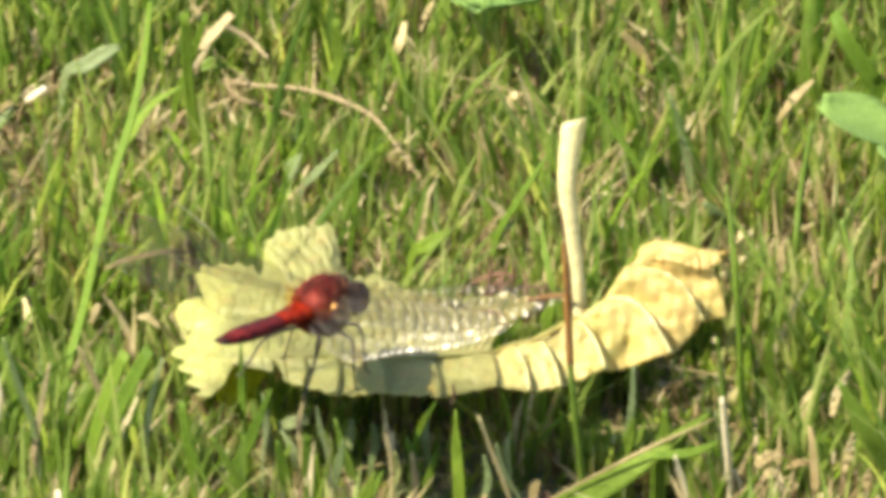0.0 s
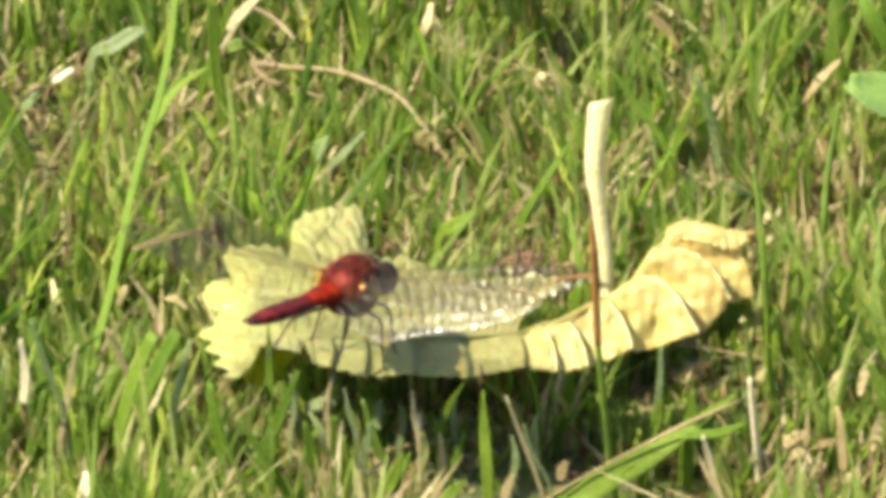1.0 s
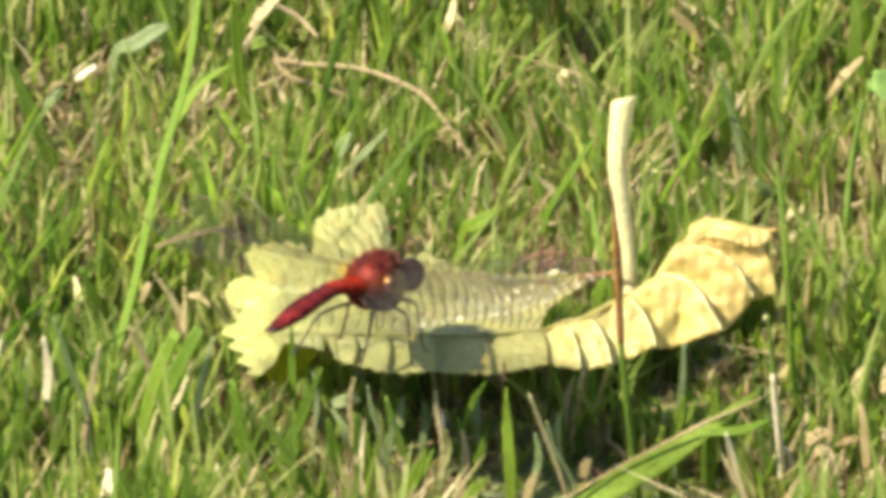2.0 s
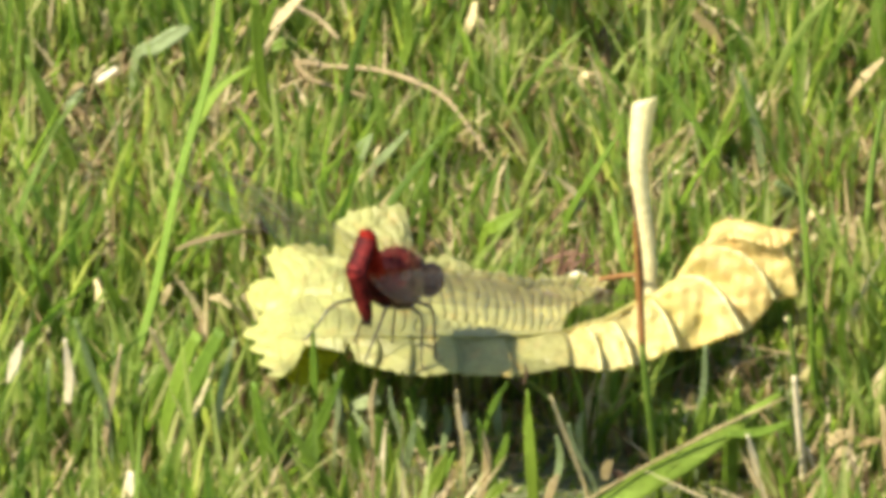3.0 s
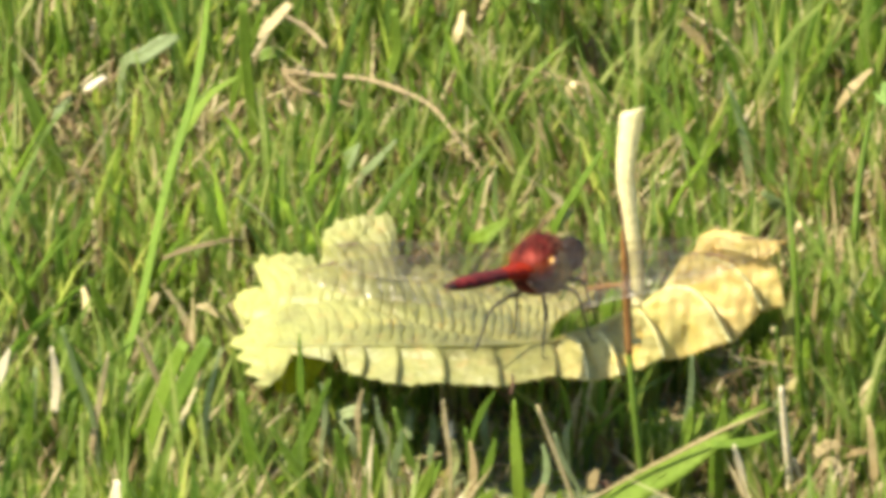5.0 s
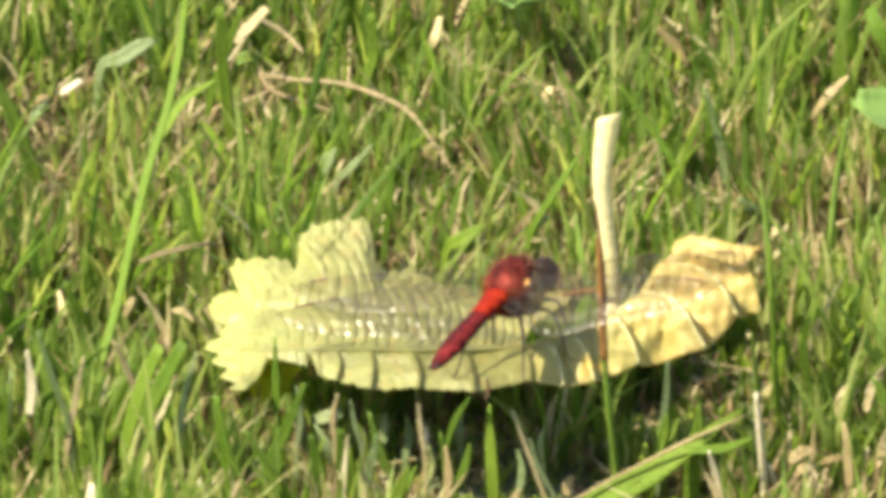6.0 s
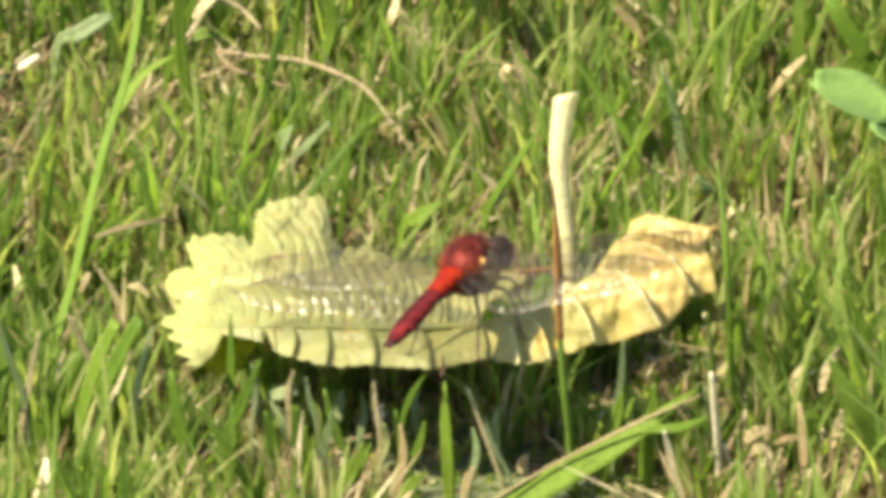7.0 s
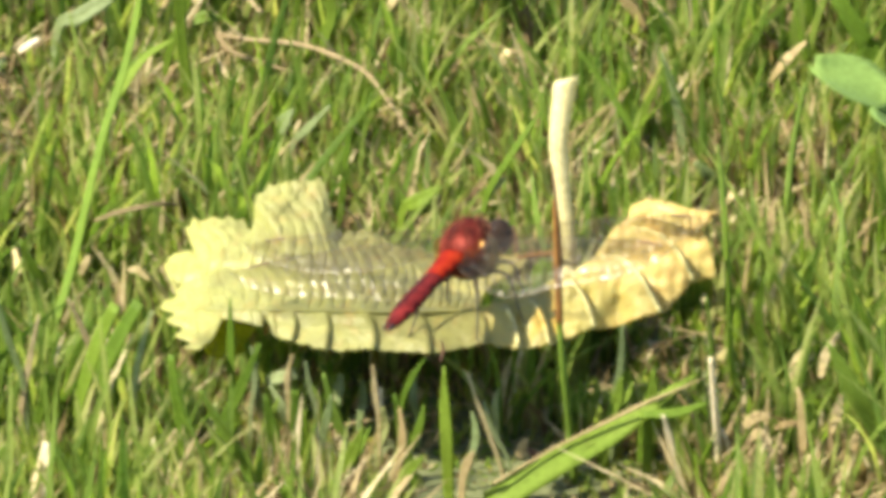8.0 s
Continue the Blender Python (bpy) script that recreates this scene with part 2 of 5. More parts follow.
def ribbon(points, widths, facing=0.0, fold=0.22, steps=14, wave=0.0, twist=0.0, up=0.25):
    """A grass blade along a line: two halves folded at the midrib. facing: degrees that its face is turned from the y axis."""
    line = smooth_line(points, steps)
    ww = np.interp(np.linspace(0, 1, steps + 1), np.linspace(0, 1, len(widths)), widths)
    verts, faces = [], []
    for i, c in enumerate(line):
        d = (line[min(i + 1, steps)] - line[max(i - 1, 0)]).normalized()
        a = radians(facing + twist * i / steps)
        f = Vector((math.sin(a), -math.cos(a), up))
        u = d.cross(f).normalized()
        nrm = u.cross(d).normalized()
        w = ww[i] * 0.5
        rip = wave * math.sin(i * 1.7)
        for k, s in enumerate((-1, -0.5, 0, 0.5, 1)):
            verts.append(c + u * (w * s) + nrm * (fold * w * abs(s) + rip * s * w))
    for i in range(steps):
        for k in range(4):
            a = i * 5 + k
            faces.append((a, a + 1, a + 6, a + 5))
    return verts, faces


def mm(points):
    return [tuple(c * MM for c in p) for p in points]


def solid(ob, thick):
    m = ob.modifiers.new("thickness", "SOLIDIFY")
    m.thickness, m.offset = thick, 0
    return ob


# ---- ground: one sheet of lawn soil to the horizon ----
def ground_sheet():
    xs = [-400, -60, -12, -3, -1, -0.4, -0.2] + [i * 0.02 for i in range(-8, 9)] + [0.2, 0.4, 1, 3, 12, 60, 400]
    n = len(xs)
    verts = [(x, y, -0.001 + (0.0016 * noise.noise((x * 40, y * 40, 3)) if abs(x) < 0.3 and abs(y) < 0.3 else 0)) for y in xs for x in xs]
    faces = [(j * n + i, j * n + i + 1, (j + 1) * n + i + 1, (j + 1) * n + i) for j in range(n - 1) for i in range(n - 1)]
    return tagged(linked("ground", verts, faces, MAT_SOIL), "dark lawn soil with moss and thatch between grass blades", "ground", kind="structure")


ground_sheet()

# ---- the fallen leaf, in millimetres: where each side vein of the front half leaves the main rib and where it ends at the margin ----
VEIN_TOP = [(-27.8, -22.2, 17.5), (-23.8, -25.0, 18.5), (-21.1, -26.4, 19.0), (-20.0, -26.9, 19.2), (-16.2, -27.6, 19.7), (-14.8, -27.8, 19.8), (-14.2, -28.0, 19.9), (-13.2, -28.2, 20.0), (-10.7, -28.8, 20.3), (-6.3, -29.4, 20.6), (-0.9, -29.9, 20.8), (6.2, -29.4, 20.6), (14.2, -27.2, 20.2), (17.3, -24.9, 20.2), (20.6, -24.2, 20.8), (26.1, -21.1, 22.5), (29.3, -18.9, 24.0), (32.5, -16.0, 27.5), (36.8, -14.0, 30.5)]
VEIN_END = [(-24.3, -33.3, 16.6), (-22.8, -33.8, 16.8), (-21.4, -31.4, 17.2), (-19.9, -27.7, 18.6), (-15.9, -29.3, 18.7), (-14.7, -30.2, 18.6), (-14.0, -28.3, 19.3), (-12.8, -32.6, 18.4), (-10.7, -33.7, 18.3), (-6.2, -36.4, 18.4), (0.3, -36.0, 18.4), (7.7, -36.2, 18.0), (15.2, -33.2, 18.2), (19.6, -33.5, 17.6), (23.7, -32.3, 17.8), (29.8, -29.2, 18.8), (38.6, -26.6, 20.0), (43.1, -20.7, 22.0), (46.3, -19.3, 22.0)]
# how deep the blade drops behind each vein, and how far the vein bows to the side and upward
VEIN_STEP = [0, 0.1, 0.0, 0, 0.3, 0.3, 0.0, 0.5, 1.7, 1.7, 1.7, 1.8, 1.8, 1.9, 2.6, 3.4, 4.6, 2.6, 0.0]
VEIN_BOW = [(0, 0)] * 8 + [(0.45, 0), (0.45, 0), (0.6, 0), (0.45, 0), (0.45, 0.2), (0.6, 0.45), (0.6, 0.45), (0.6, 0.2), (1.0, 2.5), (2.1, 1.6), (2.7, 1.5)]
MIDRIB = [(-28.3, -22.2, 17.5), (-23.8, -25.0, 18.5), (-19.2, -27.1, 19.3), (-14.7, -27.8, 19.8), (-10.5, -28.8, 20.3), (-6.1, -29.4, 20.6), (-1.1, -29.9, 20.8), (6.3, -29.4, 20.6), (14.2, -27.2, 20.2)]
# the back half's lobed margin from the tip to the stalk, and how far along the main rib each of its points hangs on
BACK = [(-28.3, -22.2, 17.5), (-25.8, -15.7, 17.6), (-28.0, -11.1, 17.8), (-27.0, -6.9, 18.2), (-22.7, -6.5, 19.0), (-21.9, -5.7, 20.0), (-25.0, -5.0, 20.5), (-24.7, -3.1, 21.5), (-20.6, -3.5, 22.5), (-16.5, -5.2, 23.5), (-15.9, -3.0, 25.5), (-14.0, -2.1, 26.5), (-10.7, -1.9, 27.0), (-7.4, -1.7, 27.5), (-6.3, -4.1, 26.0), (-5.4, -7.4, 23.5), (-3.8, -7.1, 22.5), (0.5, -7.1, 21.5), (5.1, -7.9, 20.5), (9.3, -7.2, 19.0), (12.7, -4.2, 18.0), (17.4, -1.8, 16.8), (21.4, -0.8, 16.0)]
ROOT = [0.0, 0.049, 0.076, 0.102, 0.138, 0.164, 0.177, 0.194, 0.235, 0.288, 0.314, 0.341, 0.394, 0.447, 0.491, 0.53, 0.571, 0.668, 0.774, 0.871, 0.915, 0.959, 1.0]


def softened(points, reach):
    """The same line with its lobes evened out."""
    n = len(points)
    res = []
    for k in range(n):
        near = [points[min(max(k + d, 0), n - 1)] for d in range(-reach, reach + 1)]
        res.append(tuple(sum(p[c] for p in near) / len(near) for c in range(3)))
    return res


PLAIN = softened(softened(BACK, 3), 2)


def spline_at(points, u):
    """Point at u (0 to 1) of a Catmull-Rom line."""
    p = [Vector(q) for q in points]
    p = [p[0] * 2 - p[1]] + p + [p[-1] * 2 - p[-2]]
    n = len(p) - 3
    u = min(max(u, 0) * n, n - 1e-6)
    k = int(u)
    f = u - k
    a, b, c, d = p[k:k + 4]
    return 0.5 * ((2 * b) + (c - a) * f + (2 * a - 5 * b + 4 * c - d) * f * f + (3 * b - a - 3 * c + d) * f ** 3)


def teeth(x, pitch, depth):
    """Saw-toothed margin: 0 to depth along x."""
    f = (x / pitch) % 1.0
    return depth * (1 - abs(2 * f - 1)) * (0.6 + 0.8 * abs(noise.noise((x * 0.37, 1.3, pitch))))


def eased(x):
    x = min(1.0, max(0.0, x))
    return x * x * (3 - 2 * x)


def vein_point(n, v):
    """A point of the front half's n-th side vein, v from the main rib to the margin."""
    a, b = Vector(VEIN_TOP[n]), Vector(VEIN_END[n])
    side, rise = VEIN_BOW[n]
    arch = math.sin(math.pi * v ** 0.8)
    return a.lerp(b, v) + Vector((side, 0.42 * rise - 0.35 * side, 0.9 * rise + 0.2 * side)) * arch


ACROSS, DOWN_ROWS = 22, 26


def front_band():
    """The front half: cells that swell toward each side vein and drop behind it, flat by the tip, curled up by the stalk."""
    verts, faces = [], []
    rows = 0
    for n in range(len(VEIN_TOP) - 1):
        curl = eased((n - 10) / 4)
        plain = 1.0 if VEIN_STEP[n] < 0.5 else 0.0
        for i in range(ACROSS + (n == len(VEIN_TOP) - 2)):
            s = i / ACROSS
            rows += 1
            for j in range(DOWN_ROWS + 1):
                v = j / DOWN_ROWS
                p = vein_point(n, v).lerp(vein_point(n + 1, v), s)
                drop = min(1.0, s / 0.09) * (1 - s ** 1.6) * VEIN_STEP[n] * (0.35 + 0.65 * eased(v * 2.2)) * (1 - 0.25 * v)
                swell = (0.25 + 0.55 * curl) * math.sin(math.pi * s) ** 0.8 * math.sin(math.pi * min(1, 0.1 + v * 0.8)) * (1 - plain)
                rough = 0.32 * noise.noise((p.x * 0.35, p.y * 0.35, p.z * 0.35)) + 0.15 * noise.noise((p.x * 1.2, p.y * 1.2, p.z * 1.2 + 4))
                rough += curl * (0.85 * noise.noise((p.x * 0.22, p.y * 0.22, p.z * 0.3 + 9)) + 0.42 * noise.noise((p.x * 0.6, p.y * 0.6, p.z * 0.6 + 2)) + 0.10 * math.sin(p.x * 3.1 + 5 * v + 2 * noise.noise((p.x * 0.3, v * 3, 1))))
                ways = Vector((-0.10 * curl, -0.84, 0.53))
                p = p + ways * (swell - drop + rough)
                p -= ways * (2.4 * math.exp(-((p.x - 32.5) / 2.0) ** 2 - ((v - 0.85) / 0.22) ** 2) if n == 15 else 0)
                edge = v ** 3 * (0.45 * noise.noise((p.x * 0.9, n, 0)) + 0.30 * teeth(p.x + 60, 1.9, 1.0) - 0.15)
                p.y -= edge
                p.z -= 0.4 * edge
                if n == 0:
                    p.x -= (1 - s) * (0.75 * math.cos(2 * math.pi * (2.9 * v + 0.02)) + 0.35 * noise.noise((v * 9, 2, 1)))
                ruff = curl * max(0.0, 1 - 5 * v)
                p.z += ruff * (0.45 * noise.noise((p.x * 0.5, 3.0, 0)) + 0.25 * noise.noise((p.x * 1.5, 5.0, 0)))
                verts.append(p * MM)
    for i in range(rows - 1):
        for j in range(DOWN_ROWS):
            k = i * (DOWN_ROWS + 1) + j
            faces.append((k, k + 1, k + DOWN_ROWS + 2, k + DOWN_ROWS + 1))
    return verts, faces


def crease(p, a, b, before, after, low, high):
    """A fold along a to b: the blade sinks toward it from one side over `before` mm and stands up sharply on the other."""
    f = (p.y - a[1]) / (b[1] - a[1])
    if f < -0.1 or f > 1.1:
        return 0.0
    d = p.x - (a[0] + (b[0] - a[0]) * f)
    mask = eased((f + 0.1) * 5) * eased((1.1 - f) * 4)
    if d < 0:
        return -low * mask * eased(1 + d / before)
    return mask * ((-low + (low + high) * min(1.0, d / 0.5)) if d < 0.5 else high * eased(1 - (d - 0.5) / after))


def back_panel():
    """The back half, tilted up to a lobed margin, with ladder-like cross veins between ribs that run toward the stalk."""
    nu, nv = 460, 56
    verts, faces = [], []
    rib = [spline_at(MIDRIB, k / 60) for k in range(61)]
    rib_x = [p.x for p in rib]
    knots = [k / (len(ROOT) - 1) for k in range(len(ROOT))]
    for i in range(nu + 1):
        u = i / nu
        at = float(np.interp(-28.3 + 42.5 * float(np.interp(u, knots, ROOT)), rib_x, range(61)))
        k = min(59, int(at))
        a = rib[k].lerp(rib[k + 1], at - k)
        top, flat = spline_at(BACK, u), spline_at(PLAIN, u)
        toward = float(np.interp(u, knots, ROOT))
        tipward = eased((0.36 - u) * 5)
        for j in range(nv + 1):
            v = j / nv
            ragged = 1 - (teeth(u * 70 + 3, 1.7, 0.045) + 0.09 * noise.noise((u * 23, 5.0, 0)) + 0.08 * noise.noise((u * 75, 8.0, 0))) * v * v * (1.1 - 0.6 * u)
            v *= ragged
            b = flat + (top - flat) * eased((v - 0.35) / 0.55)
            p = a + (b - a) * v
            first = 0.06 + 0.62 * (1 - toward)
            second = 0.90
            q = v / first if v < first else 1 + (v - first) / (second - first) if v < second else 2 + (v - second) / (1 - second)
            lane = q % 1.0
            wob = noise.noise((p.x * 0.16, p.y * 0.16, 0))
            pitch = 1.25 + 0.55 * (1 - toward)
            bow = 3.0 if 1 <= q < 2 else 1.6
            slope = 0.16 * (1 - toward) if q >= 1 else 0.06
            f = (p.x / pitch + slope * (p.y + p.z) + bow * (lane - 0.5) ** 2 + 0.6 * wob + 0.16 * noise.noise((p.x * 0.5, p.y * 0.5, 3))) % 1.0
            groove = math.exp(-((f - 0.5) / 0.115) ** 2) * (0.75 + 0.6 * noise.noise((p.x * 0.22, p.y * 0.3, p.z * 0.2 + 9)))
            swell = 0.10 * math.sin(math.pi * ((f + 0.5) % 1.0))
            ribs = math.exp(-((q - 1) / 0.07) ** 2) + 0.7 * math.exp(-((q - 2) / 0.10) ** 2) * (u > 0.62)
            deep = min(1.0, 0.22 + 1.5 * toward) * min(1, 7 * v, 6 * (1 - v) + 0.4) * (1 - 0.5 * tipward)
            z = -1.1 * math.sin(math.pi * v) * (1 - 0.6 * tipward) - 0.5 * deep * groove + 0.3 * deep * swell - 0.55 * ribs * min(1, 6 * v)
            z += 0.40 * noise.noise((p.x * 0.13, p.y * 0.13, 1.0)) + 0.30 * noise.noise((p.x * 0.5, p.y * 0.5, p.z * 0.5 + 4.0)) + 0.15 * noise.noise((p.x * 1.3, p.y * 1.3, p.z * 1.3 + 6.0))
            z += tipward * 0.5 * noise.noise((p.x * 0.42, p.y * 0.42, 30)) * min(1, 3 * v)
            z += crease(p, (-16.6, -4.6), (-11.9, -14.3), 4.5, 5.0, 1.0, 0.5)
            z -= crease(p, (-10.2, -3.5), (-13.9, -9.6), 3.0, 4.0, 0.1, 0.35)
            verts.append((p + Vector((0, -0.25, 0.9)) * z) * MM)
    for i in range(nu):
        for j in range(nv):
            k = i * (nv + 1) + j
            faces.append((k, k + nv + 1, k + nv + 2, k + 1))
    return verts, faces


def curled_rim():
    """The upper margin of the curl, rolled over into a thick ragged lip."""
    high = [(34.6, -13.4, 29.3), (36.8, -14.3, 30.8), (39.6, -15.0, 30.9), (42.6, -16.4, 30.6), (45.9, -17.0, 30.4)]
    low = [(34.3, -16.2, 28.6), (37.3, -17.2, 29.4), (40.3, -18.2, 29.2), (42.9, -19.0, 28.8), (45.2, -18.6, 29.2)]
    verts, faces = [], []
    nu, nv = 60, 10
    for i in range(nu + 1):
        u = i / nu
        a, b = spline_at(high, u), spline_at(low, u)
        for j in range(nv + 1):
            v = j / nv
            p = a.lerp(b, v) + Vector((0, 1.3, -0.6)) + Vector((0, -0.5, 0.6)) * (0.45 * math.sin(math.pi * v) + 0.3 * noise.noise((u * 14, v * 2, 3)))
            p.z += 0.35 * (1 - v) * noise.noise((u * 22, 1, 7))
            p.y -= 0.5 * v * noise.noise((u * 18, 4, 2))
            p.x += u ** 8 * (0.5 * math.cos(v * 9) - 0.4 * v)
            verts.append(p * MM)
    for i in range(nu):
        for j in range(nv):
            k = i * (nv + 1) + j
            faces.append((k, k + 1, k + nv + 2, k + nv + 1))
    return verts, faces


def fallen_leaf():
    leaf = tagged(new("fallen_leaf"), "yellowed serrated leaf lying curled on the grass, stalk upright", "leaf")
    bv, bf = front_band()
    solid(linked("front_half", bv, bf, MAT_LEAF, leaf, "pleated yellow half with pale side veins"), 0.00028)
    solid(linked("back_half", *back_panel(), MAT_LEAF, leaf, "lime-yellow half with ladder veins"), 0.00028)
    solid(linked("curled_rim", *curled_rim(), MAT_LEAF, leaf, "rolled yellow margin"), 0.0003)
    base = [tuple(Vector(p) * MM + Vector((0, 0, 0.0002))) for p in MIDRIB[1:] + VEIN_TOP[13:16]]
    linked("midrib", *tube(base, [0.0001, 0.00014, 0.00016, 0.0002, 0.0004], 7, 44), MAT_LEAF, leaf, "pale main rib")
    for n in range(13, 18):
        line = [bv[n * ACROSS * (DOWN_ROWS + 1) + j] + Vector((0, -0.00015, 0.00012)) for j in range(2, DOWN_ROWS + 1, 2)]
        r = 0.00026
        linked("side_vein", *tube(line, [0.6 * r, r, r, 0.9 * r], 6, 24), MAT_RIB, leaf)
    lobe_edge = [spline_at(BACK, k / 22) * MM + Vector((-0.0002, -0.0003, 0.0002)) for k in (12.9, 13.5, 14, 14.6, 15)]
    linked("lobe_rim", *tube(lobe_edge, [0.0001, 0.0002, 0.0002, 0.0001], 6, 14), MAT_LEAF, leaf, "pale rim of the raised lobe")
    stalk = mm([(26.1, -17.2, 17.0), (26.5, -13.9, 19.0), (26.2, -12.3, 25.0), (25.4, -10.8, 31.0), (24.8, -9.3, 37.0), (25.3, -7.4, 42.0), (25.7, -6.3, 45.0)])
    v, f = tube(stalk, [0.0014, 0.0012, 0.0011, 0.00115, 0.00125, 0.0015, 0.0017], 12, 40, 0.8)
    v = [p + Vector((0.0001 * noise.noise(p * 900), 0.0001 * noise.noise(p * 700), 0)) for p in v]
    for k, p in enumerate(v[-24:]):
        q = 0.4 if k < 12 else 1.0
        p.z += q * (0.5 * (p.x - stalk[-1][0]) + 0.0005 * noise.noise(p * 1500))
    linked("petiole", v, f, MAT_PETIOLE, leaf, "thick pale yellow leaf stalk")
    edge = [Vector(p) + Vector((-0.0010, -0.0004, 0)) for p in stalk[1:5]]
    linked("stalk_edge", *tube(edge, [0.00025, 0.0003, 0.00025, 0.0001], 6, 20), MAT_RED, leaf, "red-brown edge of the stalk")
    return leaf


fallen_leaf()


# ---- the dragonfly ----
def ball(rx, ry, rz, centre, nu=20, nv=12, shape=None):
    verts, faces = [], []
    for j in range(nv + 1):
        th = math.pi * j / nv
        for i in range(nu):
            ph = 2 * math.pi * i / nu
            p = Vector((math.sin(th) * math.cos(ph), math.cos(th), math.sin(th) * math.sin(ph)))
            if shape:
                p = shape(p)
            verts.append(Vector(centre) + Vector((p.x * rx, p.y * ry, p.z * rz)))
    for j in range(nv):
        for i in range(nu):
            a, b = j * nu + i, j * nu + (i + 1) % nu
            faces.append((a, a + nu, b + nu, b))
    return [v * MM for v in verts], faces


def segmented(lengths, radii, sides=14):
    """A row of overlapping rings that runs along -y from the origin."""
    verts, faces = [], []
    y = 0.0
    rings = []
    for n, ln in enumerate(lengths):
        r0, r1 = radii[n], radii[n + 1]
        for f, s in ((0.0, 0.985), (0.12, 1.0), (0.55, 1.005), (0.92, 1.01), (1.0, 0.985)):
            rings.append((y - f * ln, (r0 + (r1 - r0) * f) * s))
        y -= ln
    a, b = radii[0], radii[-1]
    rings = [(0.95 * a, 0.12 * a), (0.85 * a, 0.5 * a), (0.5 * a, 0.86 * a)] + rings + [(y - 0.5 * b, 0.86 * b), (y - 0.85 * b, 0.5 * b), (y - 0.95 * b, 0.12 * b)]
    for yy, r in rings:
        for k in range(sides):
            a = 2 * math.pi * k / sides
            verts.append(Vector((r * 1.16 * math.cos(a), yy, r * 0.74 * math.sin(a) * (1.0 if math.sin(a) > 0 else 0.85))) * MM)
    for i in range(len(rings) - 1):
        for k in range(sides):
            a, b = i * sides + k, i * sides + (k + 1) % sides
            faces.append((a, b, b + sides, a + sides))
    faces += [tuple(range(sides)), tuple(range(len(verts) - 1, len(verts) - sides - 1, -1))]
    return verts, faces


def wing_line(u, length, chord, broad):
    """Leading and trailing edge of a wing, u from base to tip."""
    x = length * u
    lead = 0.9 * math.sin(math.pi * min(u * 1.1, 1)) ** 0.7 * 0.6 - 1.6 * max(0, u - 0.82) ** 2 * 30 * 0.35
    shape = (0.25 + broad * math.exp(-((u - 0.22) / 0.2) ** 2) + 0.75 * math.sin(math.pi * min(1, 0.12 + u * 0.8)) ** 0.8) * math.sqrt(max(0.0, 1 - u ** 7))
    return x, lead, lead - chord * shape


def wing(parent, name, side, length, chord, broad, label):
    """One wing: film, amber root, dark veins, brown spot. It lies along x, hinge at the origin."""
    nu, nv = 44, 12
    verts, faces = [], []
    for i in range(nu + 1):
        x, lead, trail = wing_line(i / nu, length, chord, broad)
        for j in range(nv + 1):
            v = j / nv
            fold = 0.10 * math.sin(v * 22) * (1 - 0.6 * i / nu) + 0.05 * math.sin(i * 1.3 + v * 9) + 0.9 * (1 - (1 - v) ** 2) + 2.2 * (v - 0.5) * max(0.0, 0.6 - i / nu)
            verts.append(Vector((side * x, lead + (trail - lead) * v, fold - 0.9 * (i / nu) ** 2)) * MM)
    for i in range(nu):
        for j in range(nv):
            k = i * (nv + 1) + j
            f = (k, k + 1, k + nv + 2, k + nv + 1)
            faces.append(f if side > 0 else f[::-1])
    film = linked(name, verts, faces, MAT_WING, parent, label)
    film.data.materials.append(MAT_AMBER)
    film.data.materials.append(MAT_WING_GLARE)
    # Outer and trailing rows get extra gloss so that the sun's glare gathers there.
    for n, poly in enumerate(film.data.polygons):
        if n // nv < (3 if broad else 2) * (1 - (n % nv / nv) ** 1.6):
            poly.material_index = 1
        elif (n % nv > nv - (7 if broad and n // nv > 18 else 4) and n // nv > 13) or (n % nv < 2 and n // nv > 18):
            poly.material_index = 2
    vv, ff = [], []

    def add(pts, r, steps=10):
        a, b = tube(pts, r, 5, steps)
        off = len(vv)
        vv.extend(a)
        ff.extend(tuple(q + off for q in g) for g in b)

    def at(i, j):
        return verts[i * (nv + 1) + j]
    add([at(i, 0) for i in range(0, nu + 1, 4)], [0.000015, 0.00002, 0.00003], 30)
    add([at(i, 1) for i in range(0, 37, 4)], [0.00001, 0.00003, 0.000015], 24)
    for j, far in ((3, 42), (5, 40), (7, 36), (9, 30)):
        add([at(i, j) for i in range(0, far, 5)], [0.00001, 0.00002, 0.000015], 20)
    add([at(i, nv) for i in range(0, nu + 1, 4)], [0.00003, 0.00003, 0.00003], 30)
    rng = random.Random(7)
    for i in range(6, 42):
        for j in range(0, nv, 2):
            if rng.random() < 0.75:
                add([at(i, j), at(i + rng.choice((0, 1)), j + 2)], [0.000015, 0.000015], 1)
    linked("venation", vv, ff, MAT_VEIN, film, "network of dark wing veins")
    x0 = int(nu * 0.82)
    spot = [at(x0, 0) + Vector((0, 0, 0.0001)), at(x0 + 4, 0) + Vector((0, 0, 0.0001)), at(x0 + 4, 1) + Vector((0, 0.00002, 0.0001)), at(x0, 1) + Vector((0, 0.00002, 0.0001))]
    solid(linked("wing_spot", spot, [(0, 1, 2, 3)], MAT_STIGMA, film, "red-brown wing spot", False), 0.00012)
    return film


